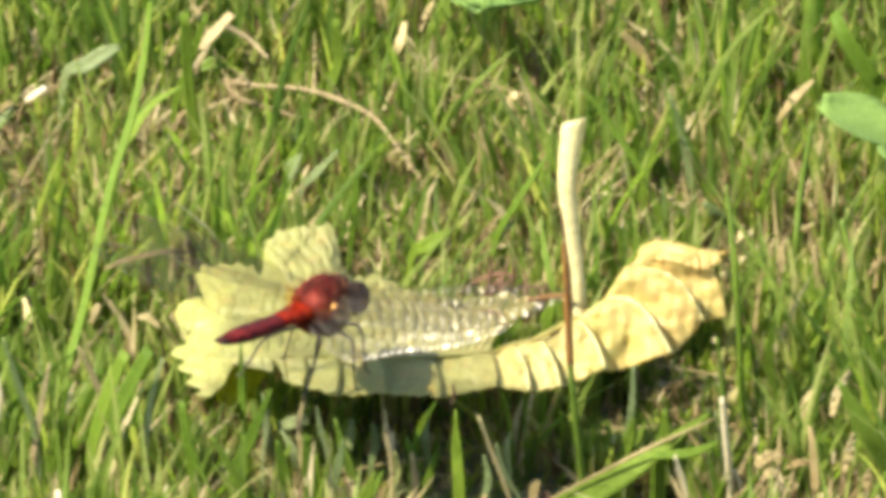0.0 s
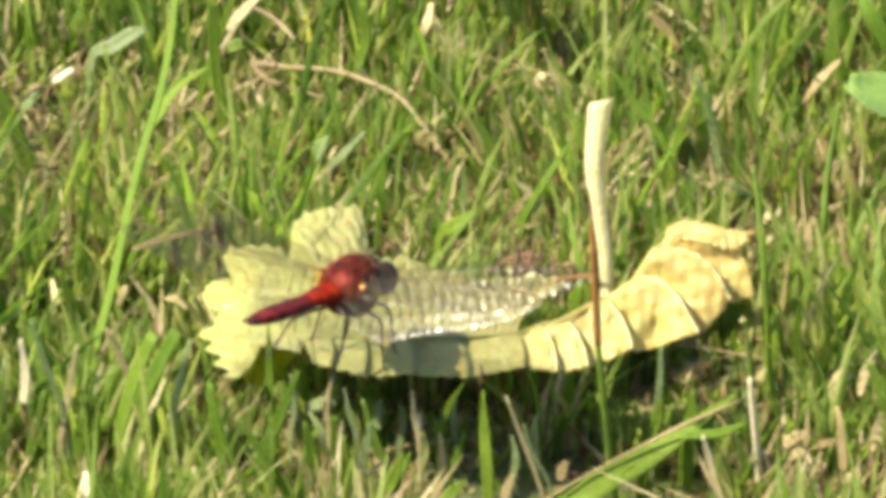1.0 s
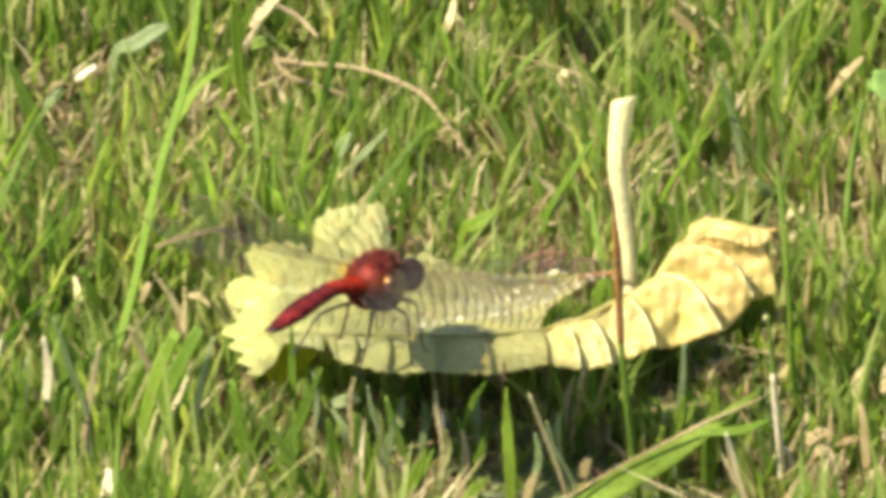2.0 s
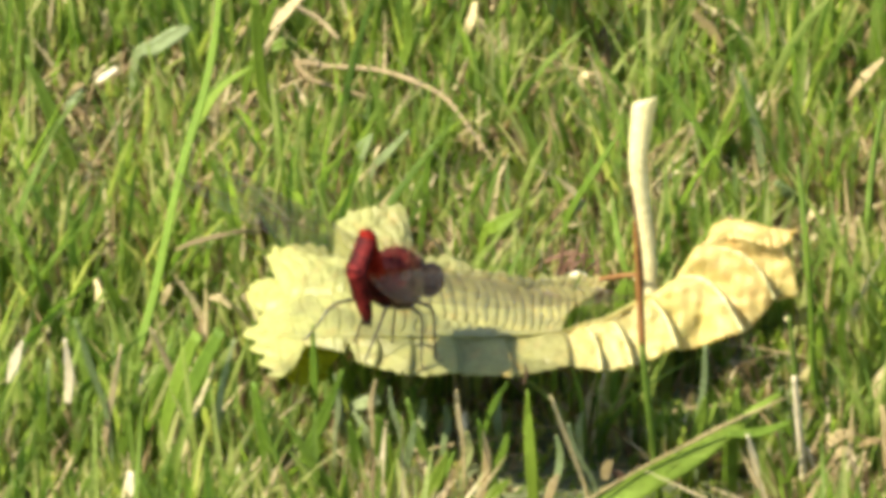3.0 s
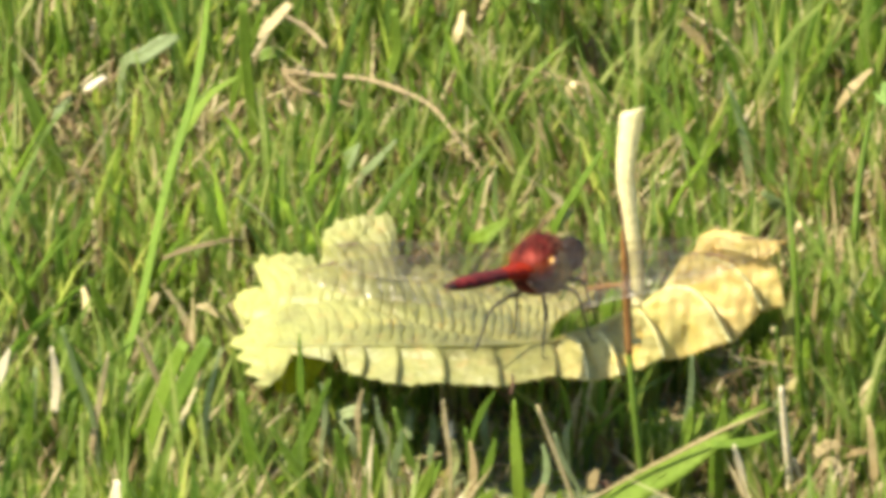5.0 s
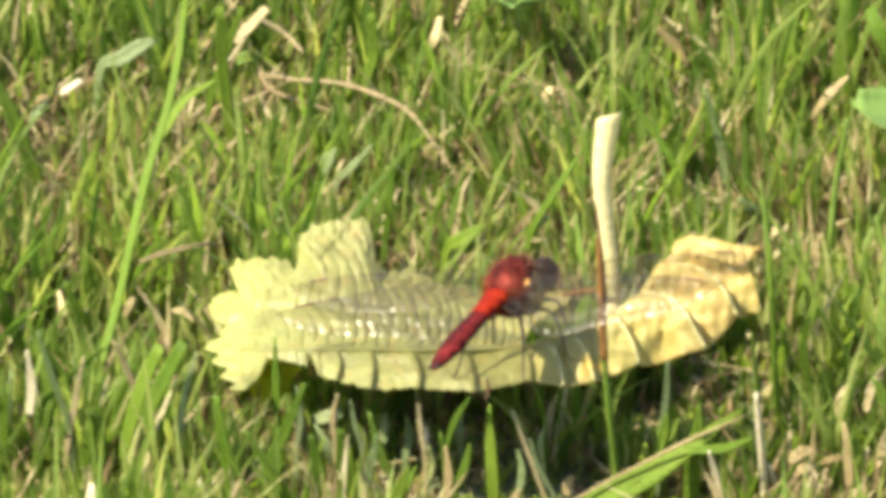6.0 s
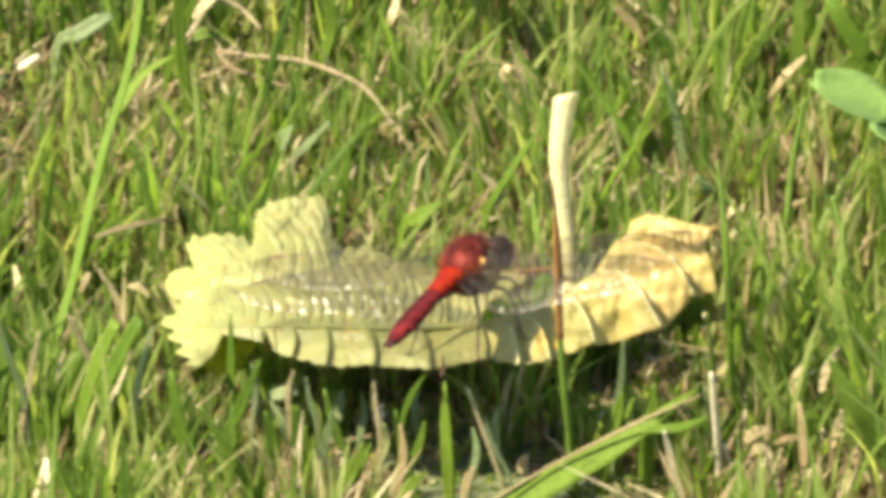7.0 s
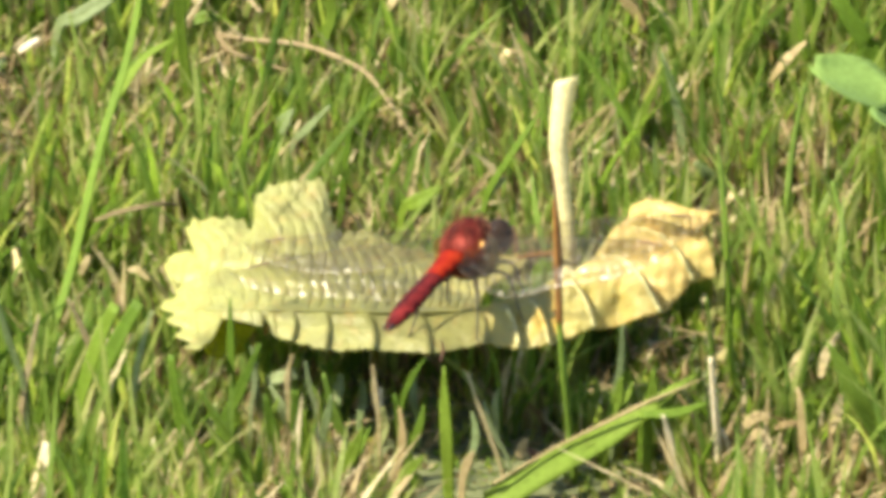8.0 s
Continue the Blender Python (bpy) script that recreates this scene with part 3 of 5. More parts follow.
def dragonfly():
    fly = tagged(new("dragonfly"), "red darter dragonfly with clear veined wings on the yellow leaf", "dragonfly")

    def hump(p):
        return Vector((p.x * (1 - 0.18 * p.y), p.y, p.z * (1.0 + 0.12 * p.y) + (0.10 if p.z > 0 else 0) * (1 - p.y * p.y)))
    linked("thorax", *ball(3.2, 4.9, 4.0, (0, 0.3, 0.1), 22, 14, hump), MAT_THORAX, fly, "glossy red-brown thorax")
    for s in (-1, 1):
        linked("flank_plate", *ball(1.1, 3.7, 3.0, (s * 2.3, 0.9, -0.6), 18, 12), MAT_FLANK, fly, "dark thorax flank")
    # Added plates, tilted midway between sun and camera so that they glint.
    for s in (-1, 1):
        pv, pf = ball(0.8, 0.8, 0.34, (0, 0, 0), 18, 12)
        leaning = Vector((0.02 * s, -0.82, 0.575)).to_track_quat("Z", "Y").to_matrix()
        linked("glint_plate", [leaning @ q + Vector((2.95 * s + 0.4, -1.5, 1.6)) * MM for q in pv], pf, MAT_GLINT, fly, "small glossy plate added to catch a glint")
    head = linked("head", *ball(2.4, 1.7, 2.0, (0, 6.4, -0.1)), MAT_FACE, fly, "dull red face")
    for s in (-1, 1):
        linked("eye", *ball(1.95, 2.1, 2.4, (s * 1.55, 6.4, 0.4), 18, 12), MAT_EYE, head, "large brown compound eye")
    linked("neck", *tube(mm([(0, 4.2, 0.1), (0, 6.6, 0.0)]), [0.0008, 0.0007], 8, 3), MAT_LEG, fly)
    rng = random.Random(5)
    hv, hf = [], []
    for k in range(420):
        th, ph = rng.uniform(0.15, 2.9), rng.uniform(-0.5, math.pi + 0.5)
        d = hump(Vector((math.sin(th) * math.cos(ph), math.cos(th), math.sin(th) * math.sin(ph))))
        a = Vector((d.x * 3.15, 0.3 + d.y * 4.8, 0.1 + d.z * 3.95))
        out = Vector((d.x + rng.uniform(-0.4, 0.4), d.y * 0.6 + rng.uniform(-0.4, 0.4), d.z + rng.uniform(-0.3, 0.3))).normalized()
        sv, sf = tube([a * MM, (a + out * rng.uniform(0.5, 1.1)) * MM], [0.00004, 0.00001], 3, 1)
        hf.extend(tuple(q + len(hv) for q in g) for g in sf)
        hv.extend(sv)
    linked("thorax_hair", hv, hf, MAT_HAIR, fly, "short reddish bristles on the thorax")
    fore = linked("abdomen", *segmented([1.7, 2.1, 2.6], [1.75, 1.55, 1.38, 1.28]), MAT_ABDOMEN, fly, "bright red abdomen base")
    middle = linked("abdomen_middle", *segmented([2.3, 2.3], [1.28, 1.33, 1.42]), MAT_TAIL, fly, "dark red middle rings of the abdomen")
    rear = linked("abdomen_end", *segmented([2.1, 2.1, 1.8, 1.4, 0.9], [1.42, 1.45, 1.35, 1.12, 0.9, 0.6]), MAT_TAIL, fly, "dark red club of the abdomen")
    for s in (-1, 1):
        linked("appendage", *tube(mm([(s * 0.4, -7.9, 0.15), (s * 0.5, -8.8, 0.25), (s * 0.35, -9.4, 0.1)]), [0.00028, 0.0003, 0.0001], 6, 5), MAT_LEG, rear)
    # hip, knee and foot of the fore, middle and hind leg
    for hip, knee, foot in (((1.0, 2.8, -2.6), (3.2, 6.3, -3.4), (3.9, 8.4, -9.8)), ((1.2, 1.0, -2.8), (4.6, 2.4, -3.9), (5.9, 3.0, -10.2)), ((1.2, -0.8, -2.8), (4.2, -5.6, -4.8), (5.2, -8.4, -9.6))):
        for s in (-1, 1):
            h, k, f = (Vector((s * q[0], q[1], q[2])) for q in (hip, knee, foot))
            toe = f + (f - k) * 0.10 + Vector((s * 0.7, 0.5, 0.4))
            pts = [h, h.lerp(k, 0.55) + Vector((0, 0, 0.4)), k, k.lerp(f, 0.5), f, toe]
            linked("leg", *tube([q * MM for q in pts], [0.0003, 0.00027, 0.0002, 0.00016, 0.00013, 0.00008], 7, 22), MAT_LEG, fly)
    wings = []
    for s in (1, -1):
        wings.append((s, 1, wing(fly, "forewing", s, 31.0, 7.0, 0.0, "clear forewing with amber root")))
        wings.append((s, 0, wing(fly, "hindwing", s, 29.5, 7.6, 0.42, "clear hindwing with broad amber root")))
    return fly, (fore, middle, rear), wings


FLY, ABDOMEN, WINGS = dragonfly()


# ---- the lawn: uncountable blades ----
def leaf_cap(x, y):
    """Height limit of the grass round the leaf, shaped to fit the camera's view and the shade below (arrays, metres).
    """
    fx, fy, fz = (np.array([p[k] for p in VEIN_END]) * MM for k in range(3))
    o = np.argsort(fx)
    edge_y, edge_z = np.interp(x, fx[o], fy[o]), np.interp(x, fx[o], fz[o])
    cap = np.full(x.shape, 1.0)
    inside = (x > -0.031) & (x < 0.050)
    before = inside & (y < edge_y)
    hollow = 0.017 * np.clip((x + 0.005) / 0.012, 0, 1) * np.clip((0.046 - x) / 0.006, 0, 1)
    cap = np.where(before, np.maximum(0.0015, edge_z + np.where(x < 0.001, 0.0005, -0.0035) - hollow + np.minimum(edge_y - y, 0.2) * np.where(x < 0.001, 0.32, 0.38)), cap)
    rim = np.array([p[:2] for p in PLAIN[2:20]] + [p[:2] for p in VEIN_TOP[13:]]) * MM
    o = np.argsort(rim[:, 0])
    back_y = np.interp(x, rim[o, 0], rim[o, 1])
    under = inside & (y >= edge_y) & (y < back_y)
    cap = np.where(under, np.where(y < edge_y + 0.008, np.where(x > -0.004, 0.002, 0.007), np.where(y > 0.002, 0.013, np.where(x > -0.004, 0.003, 0.008))), cap)
    behind = (x >= 0.0265) & (x < 0.050) & (y > -0.030) & (y < 0.012)
    cap = np.where(behind, np.where(y < -0.020, 0.0095, 0.005), cap)
    # Unseen blades here block the sun from the hollow under the curl.
    screening = (x > 0.010) & (x < 0.036) & (y > -0.002) & (y < 0.012)
    cap = np.where(screening, 0.0135, cap)
    notch = (x > 0.0165) & (x < 0.030) & (y > -0.007) & (y < 0.006)
    cap = np.where(notch, 0.0235, cap)
    left = (x <= -0.031) & (x > -0.075) & (y > -0.04) & (y < 0.06)
    cap = np.where(left, 0.017 + (-0.031 - x) * 0.7, cap)
    return cap


def blades(count, box, heights, widths, lean, seed, cap=True, levels=5, droop=0.0, clump=0.0, keep_out=None):
    """Many folded, tapering, bent blades as vertex and face arrays."""
    rng = np.random.default_rng(seed)
    x0, x1, y0, y1 = box
    x, y = rng.uniform(x0, x1, count), rng.uniform(y0, y1, count)
    if clump:
        k = max(1, int(count / 9))
        cx, cy = rng.uniform(x0, x1, k), rng.uniform(y0, y1, k)
        pick = rng.integers(0, k, count)
        part_of = rng.random(count) < clump
        x = np.where(part_of, cx[pick] + rng.normal(0, 0.0022, count), x)
        y = np.where(part_of, cy[pick] + rng.normal(0, 0.0022, count), y)
    if keep_out:
        a0, a1, b0, b1 = keep_out
        far = ~((x > a0) & (x < a1) & (y > b0) & (y < b1))
        x, y = x[far], y[far]
        count = len(x)
    h = rng.uniform(*heights, count) * (0.55 + 0.45 * rng.random(count) ** 0.5)
    w = rng.uniform(*widths, count)
    if cap:
        h = np.minimum(h, leaf_cap(x, y) * rng.uniform(0.7, 1.0, count))
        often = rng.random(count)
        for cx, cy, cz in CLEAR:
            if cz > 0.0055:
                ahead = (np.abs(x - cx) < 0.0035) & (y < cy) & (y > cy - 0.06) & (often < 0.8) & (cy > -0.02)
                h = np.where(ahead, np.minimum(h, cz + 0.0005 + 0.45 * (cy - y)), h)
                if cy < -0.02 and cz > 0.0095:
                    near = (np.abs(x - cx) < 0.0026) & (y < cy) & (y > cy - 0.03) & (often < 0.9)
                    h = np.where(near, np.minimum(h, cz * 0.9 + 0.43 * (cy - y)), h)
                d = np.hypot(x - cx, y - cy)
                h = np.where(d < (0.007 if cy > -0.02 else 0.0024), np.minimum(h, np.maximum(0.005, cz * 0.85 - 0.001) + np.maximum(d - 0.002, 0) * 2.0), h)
    h = np.maximum(h, 0.0015)
    az, tl = rng.uniform(0, 2 * np.pi, count), np.abs(rng.normal(lean, lean * 0.6, count))
    face = rng.uniform(0, np.pi, count)
    bend = rng.uniform(1.2, 2.6, count)
    verts = np.zeros((count, levels, 3, 3))
    for i in range(levels):
        s = i / (levels - 1)
        out = h * tl * s ** bend
        z = h * (s - droop * s ** 3) * (1 / np.sqrt(1 + tl ** 2 * 0.4))
        px, py = x + np.cos(az) * out, y + np.sin(az) * out
        ww = w * 0.5 * (0.75 + 0.6 * s - 1.33 * s ** 2.6)
        ww = np.maximum(ww, 0.00004)
        turn = face + 0.7 * s * np.sin(az * 3)
        ux, uy = np.cos(turn), np.sin(turn)
        for k, e in enumerate((-1, 0, 1)):
            verts[:, i, k, 0] = px + ux * ww * e - (uy * ww * 0.45 if e == 0 else 0)
            verts[:, i, k, 1] = py + uy * ww * e + (ux * ww * 0.45 if e == 0 else 0)
            verts[:, i, k, 2] = z - 0.0012
    base = np.arange(count)[:, None, None] * levels * 3
    lv = np.arange(levels - 1)[None, :, None] * 3
    kk = np.arange(2)[None, None, :]
    a = (base + lv + kk).reshape(-1)
    faces = np.stack([a, a + 1, a + 4, a + 3], axis=1)
    return verts.reshape(-1, 3), faces


def stuff(name, arrays, mat, label, category):
    verts = np.concatenate([v for v, f in arrays])
    offs = np.cumsum([0] + [len(v) for v, f in arrays])
    faces = np.concatenate([f + o for (v, f), o in zip(arrays, offs)])
    me = bpy.data.meshes.new(name)
    me.vertices.add(len(verts))
    me.vertices.foreach_set("co", verts.astype(np.float32).ravel())
    me.loops.add(faces.size)
    me.loops.foreach_set("vertex_index", faces.astype(np.int32).ravel())
    me.polygons.add(len(faces))
    me.polygons.foreach_set("loop_start", np.arange(0, faces.size, 4, dtype=np.int32))
    me.polygons.foreach_set("use_smooth", np.ones(len(faces), dtype=bool))
    me.materials.append(mat)
    me.update(calc_edges=True)
    me.validate()
    return tagged(new(name, me), label, category, kind="stuff")


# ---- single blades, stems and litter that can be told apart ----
# Points the camera should see; grass before them is kept below its sight lines.
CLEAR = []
GROUPS = {"grass blade": "single grass blades", "dry leaf": "dry grass scraps", "dry scrap": "dry grass scraps", "leaf chip": "leaf chips", "litter": "red-brown litter", "small leaf": "small leaves"}


def blade(name, points, widths, mat, label, facing=-35.0, fold=0.22, twist=0.0, category="grass blade", thick=0.00016, wave=0.0):
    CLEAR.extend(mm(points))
    (x, y, z), (x1, y1, z1) = points[0], points[1]
    if category == "grass blade" and z > 1.5:
        points, widths = [(x - 0.3 * (x1 - x), y - 0.1 * (y1 - y), 0.0)] + list(points), [0.8 * widths[0]] + list(widths)
    ob = linked(name, *ribbon(mm(points), [w * MM for w in widths], facing, fold, 16, wave, twist), mat)
    solid(ob, thick)
    return tagged(ob, label, category, GROUPS.get(category, ""))


def stem(name, points, radii, mat, label, category="stem"):
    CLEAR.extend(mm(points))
    return tagged(linked(name, *tube(mm(points), [r * MM for r in radii], 8, 24), mat), label, category, "dry twigs" if category == "twig" else "upright stems")


tall = tagged(new("tall_grass"), "tall bright green grass shoot leaning over the lawn", "grass")
solid(linked("shoot", *ribbon(mm([(-47.3, -34.0, 0.0), (-44.4, -23.0, 9.0), (-40.8, -13.6, 18.0), (-37.2, 2.4, 30.0), (-34.2, 9.9, 38.0), (-32.6, 16.3, 44.0), (-31.9, 24.1, 49.0)]), [0.0012, 0.0014, 0.0014, 0.0013, 0.0012, 0.0008], -35, 0.25, 24), MAT_BLADE, tall), 0.00025)
solid(linked("side_blade", *ribbon(mm([(-35.4, 10.3, 33.0), (-33.9, 12.8, 35.0), (-30.9, 19.0, 36.0), (-27.6, 22.9, 37.0)]), [0.0010, 0.0034, 0.0030, 0.0003], -55, 0.25, 16, up=0.6), MAT_BLADE, tall), 0.00016)

stem("red_tipped_stem", [(27.5, -37.8, 0.0), (26.7, -38.3, 8.0), (25.9, -38.9, 15.0), (25.2, -38.6, 21.5), (24.7, -37.2, 27.5)], [0.55, 0.5, 0.5, 0.45, 0.4], MAT_DARKBLADE, "thin dark green grass stem standing before the leaf")
stem("brown_stem", [(25.0, -38.2, 23.8), (24.6, -37.0, 30.7), (24.2, -36.7, 38.0), (23.9, -36.4, 41.0)], [0.52, 0.52, 0.42, 0.2], MAT_TWIG_RED, "red-brown dry tip of a grass stem")
stem("upright_stem", [(49.9, -18.5, 0.0), (48.6, -16.3, 10.0), (48.0, -10.7, 20.0), (47.1, -6.8, 30.0), (46.4, -4.9, 35.0)], [0.5, 0.5, 0.45, 0.4, 0.2], MAT_DARKBLADE, "dark green upright grass stem")
stem("upright_stem", [(51.2, -16.7, 0.0), (50.8, -10.4, 8.0), (50.0, -8.7, 14.0)], [0.4, 0.35, 0.15], MAT_BLADE, "green upright grass stem")
stem("upright_stem", [(56.9, 31.9, 0.0), (57.6, 33.4, 8.0), (58.3, 37.0, 15.0), (59.9, 40.0, 24.0)], [0.55, 0.55, 0.5, 0.3], MAT_DARKBLADE, "dark green upright grass stem")
stem("upright_stem", [(66.6, 6.2, 0.0), (64.9, 9.2, 14.0), (62.9, 12.1, 22.0)], [0.5, 0.5, 0.3], MAT_DARKBLADE, "dark green leaning grass stem")

stem("upright_stem", [(53.0, -24.0, 0.0), (48.7, -24.0, 9.4), (47.9, -24.0, 21.2), (47.1, -24.0, 34.6)], [0.35, 0.4, 0.35, 0.15], MAT_BLADE, "green upright grass stem")
stem("upright_stem", [(51.5, -27.0, 0.0), (46.5, -27.0, 7.5), (45.8, -27.0, 14.2), (44.8, -27.0, 22.6)], [0.4, 0.45, 0.4, 0.2], MAT_DARKBLADE, "dark green upright grass stem")

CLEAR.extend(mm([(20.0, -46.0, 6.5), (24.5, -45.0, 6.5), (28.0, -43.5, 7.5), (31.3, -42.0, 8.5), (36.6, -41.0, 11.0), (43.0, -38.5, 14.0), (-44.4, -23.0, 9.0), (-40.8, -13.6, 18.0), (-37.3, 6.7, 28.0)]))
wide = tagged(new("broad_blade"), "broad bright green grass blade with a pale dry upper edge", "grass blade")
solid(linked("blade", *ribbon(mm([(16.2, -46.3, 0.5), (24.5, -42.9, 5.0), (31.3, -40.5, 8.0), (36.6, -38.6, 11.0), (40.4, -36.8, 13.5), (43.6, -35.1, 15.0)]), [0.0040, 0.0042, 0.0036, 0.0022, 0.0014, 0.0004], -30, 0.12, 22, up=1.0), MAT_BLADE, wide), 0.00025)
linked("dry_edge", *tube(mm([(16.6, -45.5, 3.5), (24.5, -42.0, 7.0), (31.3, -40.1, 10.0), (36.0, -39.7, 12.5), (40.3, -38.4, 14.0), (44.4, -37.3, 15.5)]), [0.00018, 0.00022, 0.00026, 0.0003, 0.00024, 0.0001], 6, 22), MAT_SCRAP, wide, "pale dry rib")
solid(linked("split_tip", *ribbon(mm([(36.0, -40.4, 11.5), (41.1, -40.6, 12.0), (45.2, -39.2, 13.0)]), [0.0010, 0.0014, 0.0004], -30, 0.2, 12, up=0.8), MAT_BLADE, wide, "split green tip"), 0.0002)
blade("green_blade", [(31.4, -36.9, 4.0), (33.5, -36.5, 10.0), (35.1, -35.4, 14.0)], [1.4, 1.5, 0.2], MAT_BLADE, "short green grass blade beside the broad blade")
blade("green_blade", [(36.7, -33.6, 6.0), (37.5, -33.7, 12.0), (38.0, -33.5, 15.0)], [1.4, 1.6, 0.2], MAT_BLADE, "short green grass blade beside the broad blade")
stem("dead_stalk", [(46.8, -43.2, 2.0), (46.3, -43.8, 9.0), (45.6, -44.4, 16.0), (45.0, -44.5, 22.0)], [0.45, 0.5, 0.45, 0.35], MAT_PALE, "bleached upright dead grass stalk")
stem("dead_stalk", [(49.8, -43.2, 2.0), (48.5, -42.8, 6.0), (46.9, -43.6, 11.0)], [0.45, 0.42, 0.25], MAT_PALE, "bleached leaning dead grass stalk")
blade("pale_grass", [(40.8, -38.4, 3.0), (40.0, -40.0, 8.0), (39.0, -41.4, 12.0)], [1.0, 1.3, 0.3], MAT_PALE, "short whitish grass blade")

blade("wide_blade", [(-36.4, -37.0, 9.7), (-35.6, -37.0, 14.9), (-33.5, -37.0, 19.9), (-30.9, -37.0, 25.3)], [1.6, 2.2, 2.3, 1.7], MAT_BLADE, "wide bright green grass blade with a mown tip")
blade("wide_blade", [(-38.8, -43.0, 11.1), (-37.6, -43.0, 16.9), (-36.2, -43.0, 21.9), (-33.8, -43.0, 27.7)], [1.4, 2.0, 2.1, 1.7], MAT_BLADE, "wide dull green grass blade with a mown tip")
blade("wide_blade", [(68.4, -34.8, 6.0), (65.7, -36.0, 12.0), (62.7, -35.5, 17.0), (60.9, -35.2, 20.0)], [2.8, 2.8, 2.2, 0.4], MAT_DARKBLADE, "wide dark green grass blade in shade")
blade("wide_blade", [(72.0, 78.4, 10.0), (69.0, 79.0, 15.0), (65.7, 80.5, 20.0), (64.5, 83.0, 22.0)], [3.2, 3.0, 2.6, 1.6], MAT_BLADE, "wide bright green grass blade", fold=0.35)
blade("front_blade", [(10.7, -44.0, 2.0), (10.4, -45.5, 9.0), (10.0, -45.8, 15.0), (9.7, -46.2, 21.0)], [1.8, 2.0, 1.7, 0.3], MAT_BLADE, "upright green grass blade before the leaf")
blade("front_blade", [(-24.3, -50.0, 8.7), (-24.8, -50.0, 13.7), (-25.7, -50.0, 18.6), (-26.3, -50.0, 23.8)], [1.9, 1.9, 1.7, 1.0], MAT_BLADE, "broad upright green grass blade")
blade("front_blade", [(-18.3, -31.0, 6.9), (-18.6, -31.0, 11.1), (-18.7, -31.0, 17.0), (-18.9, -31.0, 23.3)], [1.3, 1.4, 1.3, 0.2], MAT_BLADE, "thin green grass blade touching the leaf")
# dark green in place of this blade's shaded side
blade("front_blade", [(-15.8, -58.0, 10.9), (-17.8, -58.0, 14.7), (-20.2, -58.0, 18.8), (-22.4, -58.0, 22.7)], [1.9, 1.8, 1.4, 0.3], MAT_DARKBLADE, "dark slanting grass blade")
blade("front_blade", [(-21.3, -23.7, 0.0), (-18.2, -25.3, 5.0), (-16.1, -26.0, 10.0), (-14.7, -25.5, 14.0)], [0.8, 1.0, 0.9, 0.2], MAT_DARKBLADE, "dark slanting grass blade")
blade("front_blade", [(-27.9, -46.9, 3.0), (-28.7, -46.5, 7.0), (-28.5, -46.5, 12.0)], [1.0, 1.2, 0.4], MAT_PALE, "curled pale grass tip")
blade("front_blade", [(-26.4, -47.7, 3.0), (-27.3, -47.4, 7.0), (-28.2, -47.5, 11.0)], [2.0, 2.4, 0.5], MAT_DARKBLADE, "dark cut grass blade")
blade("yellow_blade", [(-43.0, -62.0, 0.0), (-42.3, -62.0, 10.9), (-42.4, -62.0, 13.8), (-42.4, -62.0, 16.6)], [1.2, 1.6, 1.5, 0.8], MAT_PALE, "yellowed cut grass tip")
blade("front_blade", [(-7.1, -40.0, 0.0), (-7.8, -40.8, 5.0), (-8.7, -41.4, 12.0)], [1.6, 1.7, 0.3], MAT_BLADE, "green grass blade before the leaf")
blade("front_blade", [(-3.3, -40.0, 0.0), (-1.7, -40.8, 5.0), (0.1, -40.4, 9.0)], [1.4, 1.6, 0.3], MAT_BLADE, "green slanting grass blade")
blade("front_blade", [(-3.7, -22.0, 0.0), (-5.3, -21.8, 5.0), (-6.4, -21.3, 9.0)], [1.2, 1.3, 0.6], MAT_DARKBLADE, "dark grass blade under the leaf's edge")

olive = tagged(new("torn_lobe"), "olive torn leaf lobe under the leaf, transmitted light put into its colour", "leaf")
v, f = ribbon(mm([(-20.6, -26.1, 12.0), (-20.0, -25.5, 14.0), (-18.5, -25.7, 16.0), (-15.5, -26.4, 17.0)]), [0.003, 0.0062, 0.0062, 0.001], 5, 0.15, 18, 0.12)
solid(linked("lobe", v, f, MAT_LIT_OLIVE, olive), 0.0002)
blade("leaf_chip", [(-14.0, -26.9, 9.0), (-12.1, -27.7, 10.0), (-10.0, -28.4, 11.0)], [1.1, 1.7, 1.3], MAT_GREY, "small yellow-green leaf chip caught in the grass", category="leaf chip", thick=0.0003)
blade("leaf_chip", [(-4.1, -29.7, 7.0), (-4.2, -29.1, 9.0), (-3.9, -28.6, 11.0)], [0.5, 1.5, 0.7], MAT_GREY, "small pale green leaf chip", category="leaf chip", thick=0.0003)
blade("leaf_chip", [(1.2, -29.9, 6.0), (1.2, -29.7, 8.0), (1.4, -28.3, 9.0)], [0.6, 1.1, 0.4], MAT_PALE, "small whitish chip in the grass", category="leaf chip", thick=0.0003)
blade("mid_blade", [(4.0, 20.1, 12.0), (6.1, 18.3, 15.0), (9.4, 19.1, 17.0)], [1.1, 2.3, 0.6], MAT_BLADE, "short bright green blade bent over behind the leaf")
blade("mid_blade", [(-4.4, 31.5, 8.0), (-3.8, 29.2, 16.0), (-3.3, 28.0, 23.0)], [1.2, 1.3, 0.4], MAT_BLADE, "upright green grass blade behind the leaf")
blade("mid_blade", [(-13.2, 53.0, 9.0), (-12.7, 53.0, 11.0), (-11.5, 52.8, 13.0)], [1.2, 2.2, 0.4], MAT_GREY, "small grey-green leaf in the grass", category="small leaf")
blade("mid_blade", [(-11.5, 51.3, 8.0), (-9.5, 50.5, 11.0), (-6.3, 50.0, 15.0)], [0.9, 1.3, 0.4], MAT_GREY, "greyish slanting grass blade")
